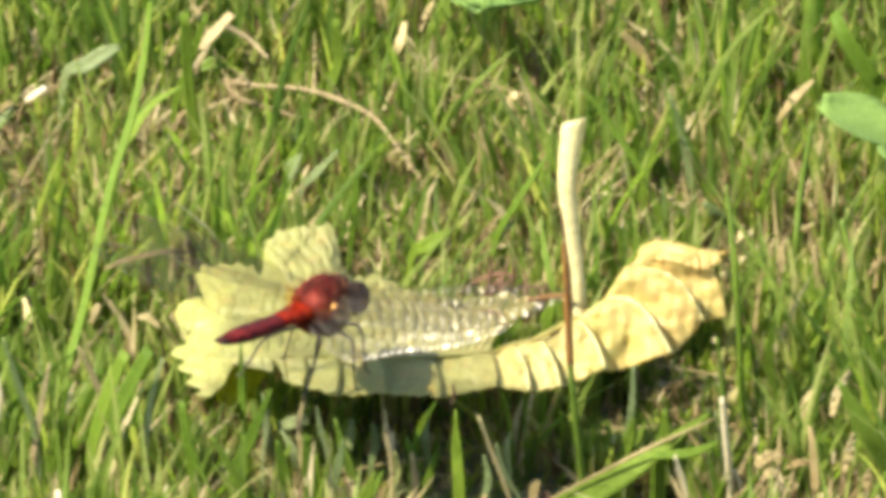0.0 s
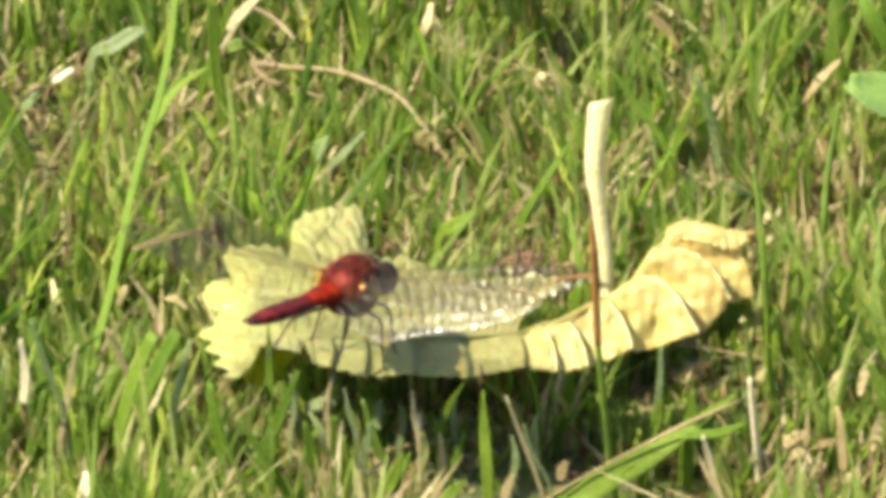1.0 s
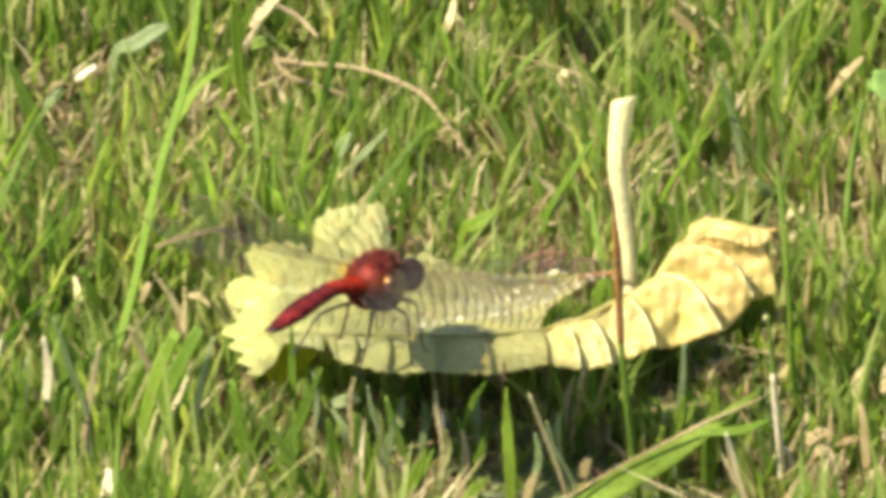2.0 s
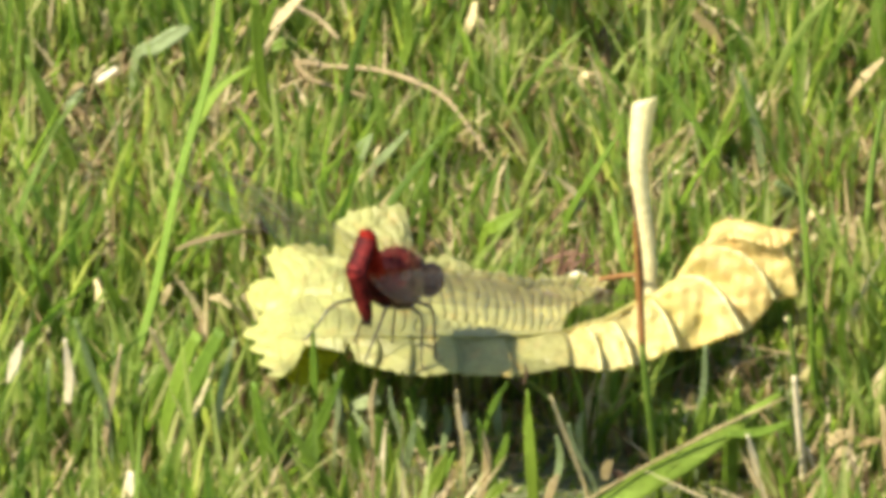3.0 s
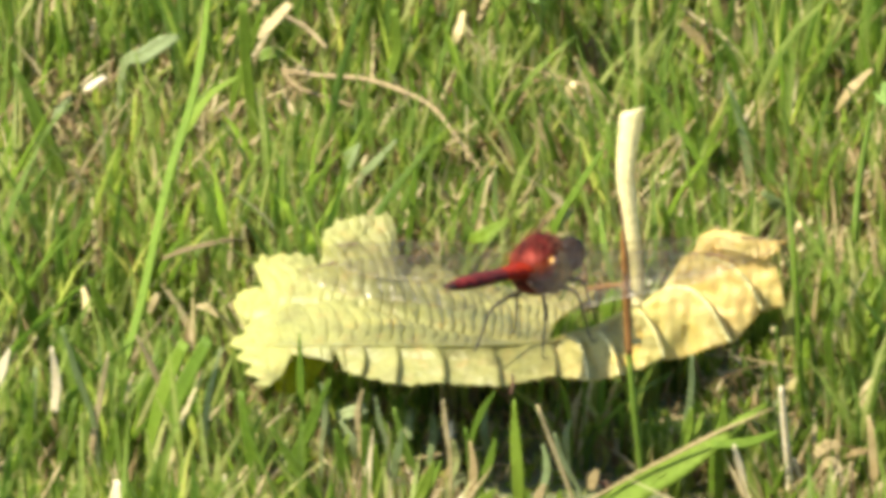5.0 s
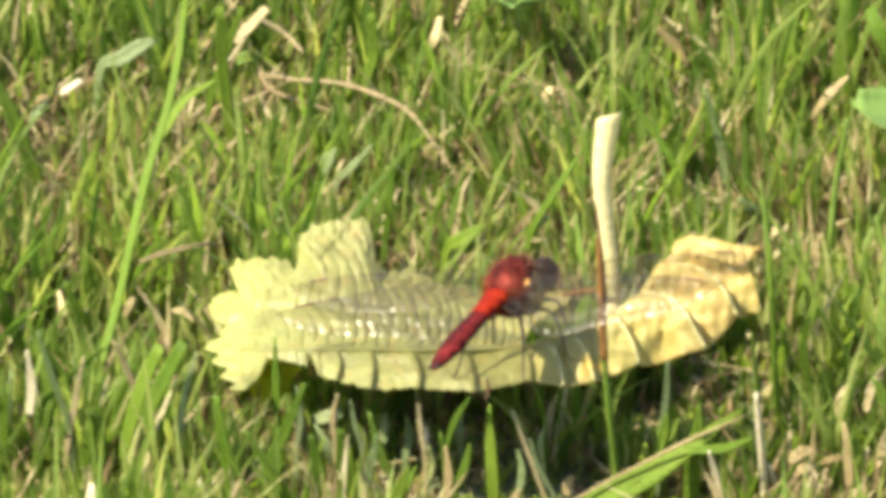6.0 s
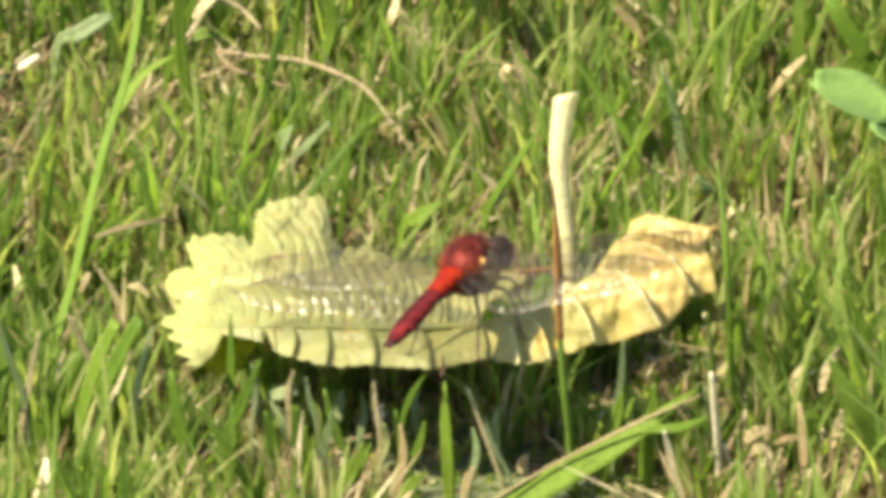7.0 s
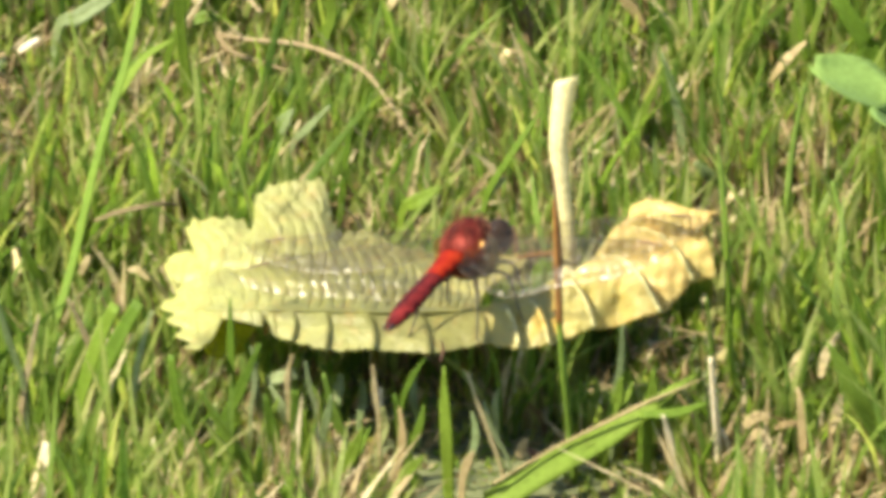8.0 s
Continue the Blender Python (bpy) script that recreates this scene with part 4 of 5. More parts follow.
blade("mid_blade", [(15.8, 33.1, 9.0), (19.3, 32.9, 16.0), (23.1, 34.0, 22.0)], [1.0, 1.1, 0.3], MAT_BLADE, "slanting green grass blade")
blade("mid_blade", [(15.4, 33.4, 8.0), (16.6, 33.7, 10.0), (18.4, 33.2, 12.0)], [0.7, 1.6, 0.4], MAT_GREY, "small grey-green leaf in the grass", category="small leaf")
blade("mid_blade", [(24.5, 7.0, 10.0), (23.3, 7.6, 14.0), (22.3, 10.0, 18.0), (21.7, 12.4, 22.0)], [0.9, 1.1, 1.0, 0.2], MAT_DARKBLADE, "green grass blade behind the stalk")
blade("mid_blade", [(22.5, 0.9, 9.0), (22.7, 0.9, 12.0), (23.4, 0.9, 15.0)], [1.6, 2.4, 0.6], MAT_BLADE, "green grass blade beside the leaf's notch")
stem("notch_stem", [(25.6, -14.7, 23.0), (23.3, -14.0, 22.5), (19.5, -14.2, 22.0)], [0.25, 0.35, 0.35], MAT_TWIG_RED, "thin brown stalk across the leaf's notch")
blade("pale_tip", [(48.4, 36.5, 9.0), (46.8, 35.0, 12.0), (44.7, 35.0, 14.0)], [0.6, 2.1, 0.8], MAT_GREY, "pale grey-green cut grass tip")
blade("grey_blade", [(-45.5, 81.7, 12.0), (-42.8, 80.9, 14.0), (-39.9, 81.0, 16.0), (-37.6, 81.2, 17.0)], [1.3, 2.3, 2.2, 0.8], MAT_GREY, "grey-green glossy blade bent over in the lawn")
blade("white_scrap", [(-51.1, 75.6, 11.0), (-49.9, 75.3, 12.0), (-48.1, 77.0, 12.5)], [0.5, 1.0, 0.8], MAT_PALE, "whitish dry grass scrap", category="dry scrap")
blade("white_scrap", [(-55.5, 72.9, 7.0), (-54.5, 73.3, 9.0), (-52.9, 75.4, 10.0)], [0.8, 1.2, 0.6], MAT_GREY, "greyish dry grass scrap", category="dry scrap")
stem("curved_twig", [(-22.8, 83.1, 11.0), (-18.1, 78.9, 12.0), (-11.6, 75.5, 13.0), (-6.8, 71.2, 13.5), (-1.5, 66.0, 13.0), (1.7, 61.1, 11.0), (6.1, 55.2, 7.0)], [0.24, 0.34, 0.37, 0.35, 0.35, 0.30, 0.2], MAT_TWIG, "thin tan dry stem arched over the grass", "twig")
stem("curved_twig", [(-22.6, 84.6, 10.0), (-20.6, 81.2, 9.0), (-15.7, 79.5, 8.0), (-10.8, 77.8, 7.0)], [0.3, 0.35, 0.3, 0.2], MAT_TWIG, "thin brown dry stem on the grass", "twig")
blade("dry_leaf", [(-26.6, 94.3, 11.0), (-24.4, 95.2, 13.0), (-21.9, 97.4, 15.0)], [0.9, 1.7, 1.3], MAT_SCRAP, "tan dry grass leaf", category="dry leaf")
stem("curved_twig", [(-23.2, 96.0, 14.0), (-19.5, 95.5, 12.0), (-16.6, 93.0, 10.0)], [0.35, 0.4, 0.25], MAT_TWIG, "short tan dry stem", "twig")
blade("dark_leaf", [(-26.9, 95.3, 7.0), (-24.8, 95.5, 8.0), (-22.5, 95.1, 8.0)], [1.0, 2.0, 0.6], MAT_DARKBLADE, "dark bluish green small leaf", category="small leaf")
blade("dry_leaf", [(38.9, 91.2, 9.0), (37.1, 91.5, 12.0), (34.2, 91.7, 15.0)], [0.7, 1.9, 0.8], MAT_SCRAP, "pale tan dry leaf scrap", category="dry leaf")
blade("dry_leaf", [(18.1, 77.3, 9.0), (18.4, 76.4, 11.0), (19.0, 76.9, 12.0)], [0.7, 1.6, 0.7], MAT_SCRAP, "small orange-tan dry scrap", category="dry leaf")
blade("dry_leaf", [(1.3, 97.5, 8.0), (2.5, 96.7, 11.0), (3.1, 99.3, 13.0)], [0.8, 1.6, 0.8], MAT_SCRAP, "pinkish tan dry leaf scrap", category="dry leaf")
blade("dry_leaf", [(56.2, 77.4, 7.0), (58.6, 76.8, 11.0), (61.5, 79.2, 13.0)], [0.5, 1.5, 0.5], MAT_SCRAP, "tan dry grass scrap", category="dry leaf")
blade("dry_leaf", [(48.2, 30.7, 9.0), (49.7, 30.1, 11.0), (49.9, 31.7, 12.0)], [0.5, 1.0, 0.5], MAT_SCRAP, "tan dry grass scrap", category="dry leaf")
for pts, w in (([(50.0, -38.6, 9.0), (51.5, -38.6, 10.5), (53.3, -39.0, 11.0)], 1.5), ([(50.5, -40.4, 8.0), (52.0, -41.4, 9.5), (53.0, -42.1, 8.0)], 1.2), ([(53.4, -44.5, 6.0), (54.3, -45.5, 9.0), (54.6, -44.5, 11.0)], 1.0),
               ([(54.0, -38.6, 9.0), (56.2, -39.3, 10.0), (58.5, -38.6, 9.0)], 0.9), ([(49.3, -44.5, 6.0), (50.9, -46.0, 8.0), (53.0, -45.5, 8.0)], 0.9), ([(55.3, -45.9, 5.0), (57.1, -46.9, 8.0), (59.3, -46.8, 9.0)], 1.1),
               ([(60.5, -25.1, 10.0), (61.2, -24.3, 13.0), (62.8, -21.5, 15.0)], 1.2), ([(61.5, -38.3, 8.0), (62.4, -37.6, 11.0), (62.9, -36.5, 13.0)], 1.2), ([(63.2, -44.2, 5.0), (64.3, -43.8, 9.0), (65.1, -42.7, 11.0)], 1.3)):
    blade("dry_leaf", pts, [0.7 * w, 1.1 * w, 0.4 * w], MAT_SCRAP, "curled tan dry grass scrap on the lawn", category="dry leaf", wave=0.5, twist=70)
blade("dry_leaf", [(58.1, -42.1, 4.0), (57.7, -42.4, 10.0), (57.2, -43.2, 15.0), (56.7, -42.7, 17.0)], [1.2, 1.4, 1.1, 0.4], MAT_SCRAP, "upright tan dry grass blade", category="dry leaf")
blade("dry_leaf", [(51.6, -43.5, 3.0), (53.5, -42.8, 6.0), (55.4, -41.7, 8.0)], [0.8, 1.5, 0.4], MAT_SCRAP, "tan dry grass scrap", category="dry leaf")
blade("dry_leaf", [(56.0, -16.7, 4.0), (57.7, -18.2, 9.0), (59.5, -18.2, 12.0)], [0.8, 1.6, 0.4], MAT_SCRAP, "straw-pale dry grass blade", category="dry leaf")
blade("dry_leaf", [(-49.2, 8.2, 6.0), (-48.5, 7.3, 9.0), (-49.2, 9.4, 11.0)], [0.8, 1.5, 0.5], MAT_SCRAP, "pale dry grass scrap", category="dry leaf")
blade("dry_leaf", [(-30.5, 6.7, 8.0), (-31.9, 7.3, 9.0), (-33.6, 7.6, 9.0)], [0.7, 1.3, 0.4], MAT_SCRAP, "tan dry grass scrap beside the leaf", category="dry leaf")
blade("bent_straw", [(-38.3, 14.5, 13.0), (-35.3, 15.3, 14.0), (-29.9, 16.1, 15.0), (-26.8, 18.2, 14.0)], [0.4, 0.7, 0.6, 0.3], MAT_TWIG, "bent greyish straw lying on the grass", category="straw")
for pts, r in (([(12.5, 14.9, 11.0), (15.6, 13.4, 13.0), (19.1, 12.4, 13.0)], 0.9), ([(13.7, 11.5, 10.0), (16.7, 9.7, 13.0), (18.5, 13.1, 14.0)], 0.8), ([(17.6, 12.4, 10.0), (19.1, 11.8, 12.0), (20.3, 14.0, 12.0)], 0.7), ([(14.8, 12.1, 11.0), (16.0, 11.2, 13.0), (16.9, 12.4, 13.0)], 1.1)):
    blade("litter_scrap", pts, [0.5 * r, 0.8 * r, 0.3 * r], MAT_RED, "red-brown withered leaf scrap behind the leaf", category="litter", wave=0.3)
for pts in ([(13.0, 9.0, 8.0), (14.6, 9.6, 13.0), (15.0, 11.0, 17.0)], [(15.5, 9.4, 8.0), (17.6, 9.8, 12.0), (18.0, 11.0, 16.0)], [(17.0, 9.2, 9.0), (16.4, 9.8, 13.0), (17.4, 11.4, 16.5)], [(19.0, 9.0, 9.0), (19.8, 10.0, 12.5), (19.2, 11.0, 15.0)]):
    stem("withered_stem", pts, [0.3, 0.28, 0.15], MAT_RED, "thin red-brown withered stem behind the leaf", "twig")


def lone(points, widths, mat, label):
    kind = "dry_scrap" if "scrap" in label else "grass_blade"
    return blade(kind, points, widths, mat, label, category=kind.replace("_", " "), facing=-25, twist=25)


# more single blades of the lawn's left side and of its far side
lone([(-55.3, -34.7, 2.0), (-54.8, -35.0, 11.0), (-54.0, -34.7, 20.0)], [1.2, 1.5, 0.3], MAT_GREY, "upright bluish green grass blade")
lone([(-41.4, -39.8, 2.0), (-41.6, -38.6, 9.0), (-42.2, -39.1, 17.0)], [1.2, 1.5, 0.3], MAT_BLADE, "upright green grass blade")
lone([(-37.7, -36.7, 3.0), (-38.3, -36.6, 8.0), (-39.3, -36.7, 13.0)], [1.1, 1.3, 0.3], MAT_BLADE, "short green grass blade")
lone([(-48.4, -14.4, 4.0), (-49.4, -14.6, 10.0), (-50.6, -15.4, 17.0)], [1.2, 1.5, 0.4], MAT_DARKBLADE, "dull green slanting grass blade")
lone([(-43.4, 0.4, 5.0), (-45.6, -1.8, 12.0), (-48.0, -2.4, 18.0)], [1.6, 2.0, 0.4], MAT_BLADE, "green slanting grass blade")
lone([(-52.7, -4.1, 5.0), (-54.9, -4.5, 12.0), (-57.2, -5.3, 20.0)], [1.3, 1.6, 0.4], MAT_BLADE, "green slanting grass blade")
lone([(-8.3, -36.7, 3.0), (-8.8, -37.5, 8.0), (-9.8, -37.7, 13.0)], [1.3, 1.5, 0.3], MAT_BLADE, "short green grass blade before the leaf")
lone([(-10.4, -32.4, 3.0), (-11.6, -33.2, 8.0), (-13.5, -32.1, 11.0)], [1.2, 1.4, 0.3], MAT_GREY, "dull green grass blade before the leaf")
lone([(-14.6, -40.1, 3.0), (-13.9, -40.0, 8.0), (-12.2, -38.3, 12.0)], [1.1, 1.3, 0.3], MAT_BLADE, "thin green grass blade before the leaf")
lone([(-33.5, -39.8, 2.0), (-33.1, -40.4, 9.0), (-34.1, -41.0, 16.0)], [1.2, 1.6, 0.3], MAT_BLADE, "upright green grass blade")
lone([(-20.5, -39.8, 2.0), (-21.0, -40.9, 8.0), (-20.5, -39.6, 12.0)], [1.0, 1.4, 0.3], MAT_CHIP, "pale curled grass blade")
lone([(3.8, -41.8, 3.0), (4.4, -41.7, 8.0), (3.9, -40.5, 12.0)], [1.0, 1.2, 0.3], MAT_SCRAP, "thin dry grass blade in the leaf's shade")
lone([(6.4, -28.4, 4.0), (5.8, -28.8, 8.0), (6.2, -27.2, 11.0)], [0.9, 1.1, 0.3], MAT_GREY, "thin grass blade in the leaf's shade")
lone([(1.2, -35.0, 3.0), (2.1, -34.2, 6.0), (1.7, -34.3, 9.0)], [0.8, 1.2, 0.4], MAT_CHIP, "curled pale grass tip")
lone([(-53.8, 56.7, 6.0), (-56.7, 56.1, 15.0), (-60.2, 55.9, 24.0)], [2.2, 2.4, 0.5], MAT_DARKBLADE, "wide dark green slanting grass blade")
lone([(-26.8, 74.1, 6.0), (-27.7, 73.7, 15.0), (-28.2, 72.7, 26.0)], [1.5, 1.8, 1.2], MAT_BLADE, "upright bright green grass blade")
lone([(-29.8, 77.3, 9.0), (-27.7, 77.4, 16.0), (-25.1, 77.2, 24.0)], [1.0, 1.3, 0.8], MAT_BLADE, "slanting green grass blade")
lone([(-7.6, 85.5, 8.0), (-6.4, 86.2, 13.0), (-6.8, 86.6, 19.0)], [1.2, 1.5, 1.0], MAT_BLADE, "upright green grass blade")
lone([(12.4, 50.9, 6.0), (11.2, 51.2, 12.0), (8.8, 51.4, 18.0)], [1.2, 1.5, 0.3], MAT_DARKBLADE, "dull green grass blade bent over")
lone([(36.3, 50.9, 6.0), (37.4, 50.9, 13.0), (40.1, 50.8, 20.0)], [1.2, 1.5, 0.3], MAT_BLADE, "slanting green grass blade")
lone([(43.6, 56.7, 6.0), (42.6, 57.7, 13.0), (40.3, 58.6, 20.0)], [1.1, 1.4, 0.3], MAT_GREY, "greyish grass blade bent over")
lone([(53.6, -5.9, 5.0), (52.7, -5.7, 10.0), (53.3, -5.8, 16.0)], [1.1, 1.3, 0.3], MAT_BLADE, "upright green grass blade")
lone([(-59.3, -12.5, 9.0), (-58.3, -12.7, 11.0), (-57.4, -12.4, 12.0)], [0.8, 1.3, 0.5], MAT_SCRAP, "pale dry grass scrap")
lone([(-55.0, 75.3, 9.0), (-54.0, 74.9, 10.5), (-52.7, 74.8, 11.0)], [0.5, 0.9, 0.4], MAT_SCRAP, "small pale dry scrap")
lone([(-40.0, 7.6, 8.0), (-39.4, 7.0, 10.0), (-38.9, 7.6, 11.0)], [0.6, 1.1, 0.4], MAT_SCRAP, "small pinkish tan dry scrap")

# slanting blades of the lawn's near side
for pts, w, mat, label in (
        ([(-46.0, -42.0, 14.4), (-48.2, -42.0, 22.3), (-50.2, -42.0, 29.3)], 1.0, MAT_GREY, "olive slanting grass blade"), ([(-55.4, -42.0, 5.4), (-54.8, -42.0, 13.1), (-54.1, -42.0, 21.4)], 1.3, MAT_BLADE, "upright green grass blade"),
        ([(-51.5, -42.0, 4.9), (-50.0, -42.0, 11.4), (-48.6, -42.0, 18.9)], 1.4, MAT_DARKBLADE, "dark green grass blade"), ([(-46.5, -42.0, 10.6), (-45.4, -42.0, 18.1), (-44.1, -42.0, 25.6)], 0.9, MAT_TWIG, "thin brownish grass blade"),
        ([(-44.8, -42.0, 4.9), (-43.5, -42.0, 13.1), (-41.4, -42.0, 23.1)], 1.2, MAT_BLADE, "slanting green grass blade"), ([(-31.5, -42.0, 11.4), (-30.9, -42.0, 18.9), (-29.1, -42.0, 26.4)], 0.9, MAT_GREY, "thin greyish grass blade"),
        ([(-37.0, -42.0, 18.1), (-38.1, -42.0, 23.1), (-40.3, -42.0, 28.1)], 0.9, MAT_TWIG, "thin brownish grass blade"), ([(-58.8, -42.0, 19.8), (-58.2, -42.0, 23.1), (-57.2, -42.0, 26.0)], 1.5, MAT_PALE, "whitish dry scrap on the grass"),
        ([(-51.3, -42.0, 16.8), (-51.0, -42.0, 21.4), (-51.6, -42.0, 26.4)], 1.3, MAT_PALE, "pale dry scrap on the grass")):
    lone(pts, [0.8 * w, w, 0.3 * w], mat, label)

blade("white_scrap", [(15.5, 4.6, 13.5), (16.7, 3.6, 14.5), (18.2, 3.0, 14.5)], [0.4, 0.7, 0.3], MAT_PALE, "small whitish scrap behind the leaf", category="dry scrap")

lone([(-11.0, -24.1, 7.0), (-10.3, -25.1, 10.0), (-9.4, -25.1, 12.0)], [0.8, 1.2, 0.3], MAT_BLADE, "short green grass blade under the leaf's edge")
lone([(-6.4, -30.1, 4.0), (-7.1, -30.6, 8.0), (-8.5, -29.8, 11.0)], [1.0, 1.4, 0.3], MAT_BLADE, "short green grass blade under the leaf's edge")
lone([(-14.7, -27.0, 5.0), (-15.6, -27.4, 9.0), (-15.3, -27.5, 12.0)], [0.9, 1.2, 0.3], MAT_GREY, "dull green grass blade under the leaf's edge")
lone([(-1.4, -30.5, 5.0), (-0.9, -29.7, 8.0), (-1.2, -30.0, 11.0)], [0.8, 1.2, 0.4], MAT_GREY, "pale grass blade in the leaf's shade")
lone([(5.0, -36.7, 3.0), (6.6, -36.3, 7.0), (7.2, -35.5, 10.0)], [0.9, 1.2, 0.3], MAT_BLADE, "short green grass blade before the leaf")
lone([(13.3, -40.1, 3.0), (14.2, -38.8, 7.0), (13.6, -37.3, 10.0)], [0.8, 1.1, 0.3], MAT_GREY, "dull green grass blade in the leaf's shade")
lone([(17.1, -30.1, 4.0), (16.7, -29.4, 7.0), (17.3, -27.9, 9.0)], [0.7, 1.0, 0.3], MAT_CHIP, "pale grass tip in the leaf's shade")
lone([(-40.5, -30.8, 6.0), (-39.5, -31.3, 13.0), (-37.3, -32.0, 20.0)], [1.6, 2.2, 0.5], MAT_BLADE, "broad green grass blade")
lone([(-50.1, -39.8, 2.0), (-49.2, -40.7, 10.0), (-50.0, -41.7, 18.0)], [1.6, 2.1, 0.4], MAT_BLADE, "broad upright green grass blade")
lone([(-16.9, -41.5, 2.0), (-18.4, -41.7, 8.0), (-17.7, -42.0, 14.0)], [1.5, 2.0, 0.4], MAT_BLADE, "broad upright green grass blade")

# blades before the hollow under the leaf
lone([(-19.8, -44.0, 9.9), (-17.5, -44.0, 15.3), (-14.7, -44.0, 22.8)], [1.3, 1.7, 0.4], MAT_BLADE, "bright green slanting grass blade before the leaf")
lone([(-12.5, -46.0, 5.9), (-12.9, -46.0, 10.9), (-14.0, -46.0, 16.3)], [1.6, 2.1, 0.4], MAT_BLADE, "broad green grass blade before the leaf")
lone([(-8.7, -44.0, 4.9), (-9.7, -44.0, 10.7), (-10.3, -44.0, 16.2)], [1.5, 1.9, 0.4], MAT_BLADE, "broad green grass blade before the leaf")
lone([(-7.1, -46.0, 5.0), (-5.8, -46.0, 12.5), (-5.1, -46.0, 16.3)], [0.9, 1.2, 0.3], MAT_GREY, "thin dull green grass blade before the leaf")
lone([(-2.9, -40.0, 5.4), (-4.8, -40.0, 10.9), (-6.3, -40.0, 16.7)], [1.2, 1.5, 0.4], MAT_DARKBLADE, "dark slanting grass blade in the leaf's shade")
lone([(-3.7, -50.0, 6.2), (-2.2, -50.0, 9.9), (-0.9, -50.0, 13.7)], [1.8, 1.9, 0.3], MAT_BLADE, "bright green cut grass blade")
lone([(5.7, -40.0, 2.1), (4.4, -40.0, 7.9), (3.2, -40.0, 13.8)], [1.3, 1.6, 0.4], MAT_BLADE, "green grass blade leaning before the hollow")
lone([(4.6, -50.0, 6.2), (5.7, -50.0, 7.8), (7.2, -50.0, 9.5)], [1.4, 1.6, 0.4], MAT_BLADE, "bright green grass tip")
lone([(17.4, -40.0, 3.7), (15.1, -40.0, 10.4), (12.8, -40.0, 17.1)], [0.5, 0.6, 0.3], MAT_SCRAP, "thin dry grass blade before the hollow")
lone([(18.6, -40.0, 4.2), (16.3, -40.0, 8.8), (15.1, -40.0, 13.0)], [0.5, 0.7, 0.3], MAT_GREY, "thin dull grass blade before the hollow")
lone([(12.5, -46.0, 4.2), (13.1, -46.0, 6.7), (13.8, -46.0, 8.4)], [1.0, 1.3, 0.4], MAT_SCRAP, "tan dry grass tip")
lone([(31.8, -37.0, 7.3), (33.0, -37.0, 12.3), (33.4, -37.0, 15.3)], [1.3, 1.6, 0.4], MAT_BLADE, "bright green grass blade under the curl")
lone([(32.6, -33.0, 9.6), (33.4, -33.0, 15.4), (33.5, -33.0, 21.3)], [0.8, 0.9, 0.4], MAT_GREY, "thin upright grass blade under the curl")
lone([(37.3, -38.0, 8.6), (37.7, -38.0, 12.8), (37.6, -38.0, 17.0)], [1.6, 1.8, 0.3], MAT_BLADE, "bright green grass blade under the curl")
lone([(9.2, -37.0, 17.2), (9.6, -36.6, 18.6), (9.4, -36.2, 20.0)], [0.3, 0.45, 0.2], MAT_RED, "red-brown withered scrap at the leaf's edge")
lone([(20.1, -40.0, 4.6), (20.4, -40.0, 6.3), (20.9, -40.0, 7.5)], [1.0, 1.5, 0.6], MAT_SCRAP, "pale curled grass scrap beside the broad blade")
lone([(22.7, -40.0, 4.2), (21.9, -40.0, 5.4), (20.8, -40.0, 5.8)], [0.8, 1.1, 0.4], MAT_RED, "red-brown scrap beside the broad blade")
lone([(-10.8, -38.5, 10.6), (-11.1, -38.5, 15.2), (-10.4, -38.5, 18.7)], [0.52, 0.85, 0.15], MAT_SCRAP, "thin dry grass blade reaching the leaf's edge")
lone([(-7.1, -39.0, 10.0), (-8.1, -39.0, 14.1), (-8.7, -39.0, 17.9)], [0.52, 0.78, 0.15], MAT_GREY, "dull green grass blade reaching the leaf's edge")
lone([(1.2, -39.0, 9.1), (0.6, -39.0, 13.7), (0.3, -39.0, 17.5)], [0.45, 0.78, 0.15], MAT_SCRAP, "thin dry grass blade reaching the leaf's edge")
lone([(4.1, -38.5, 10.6), (5.4, -38.5, 15.2), (7.2, -38.5, 18.4)], [0.59, 0.98, 0.15], MAT_BLADE, "bright green grass blade reaching the leaf's edge")
lone([(-15.9, -38.5, 9.7), (-15.4, -38.5, 14.7), (-15.9, -38.5, 19.7)], [0.52, 0.78, 0.15], MAT_GREY, "dull green grass blade reaching the leaf's edge")


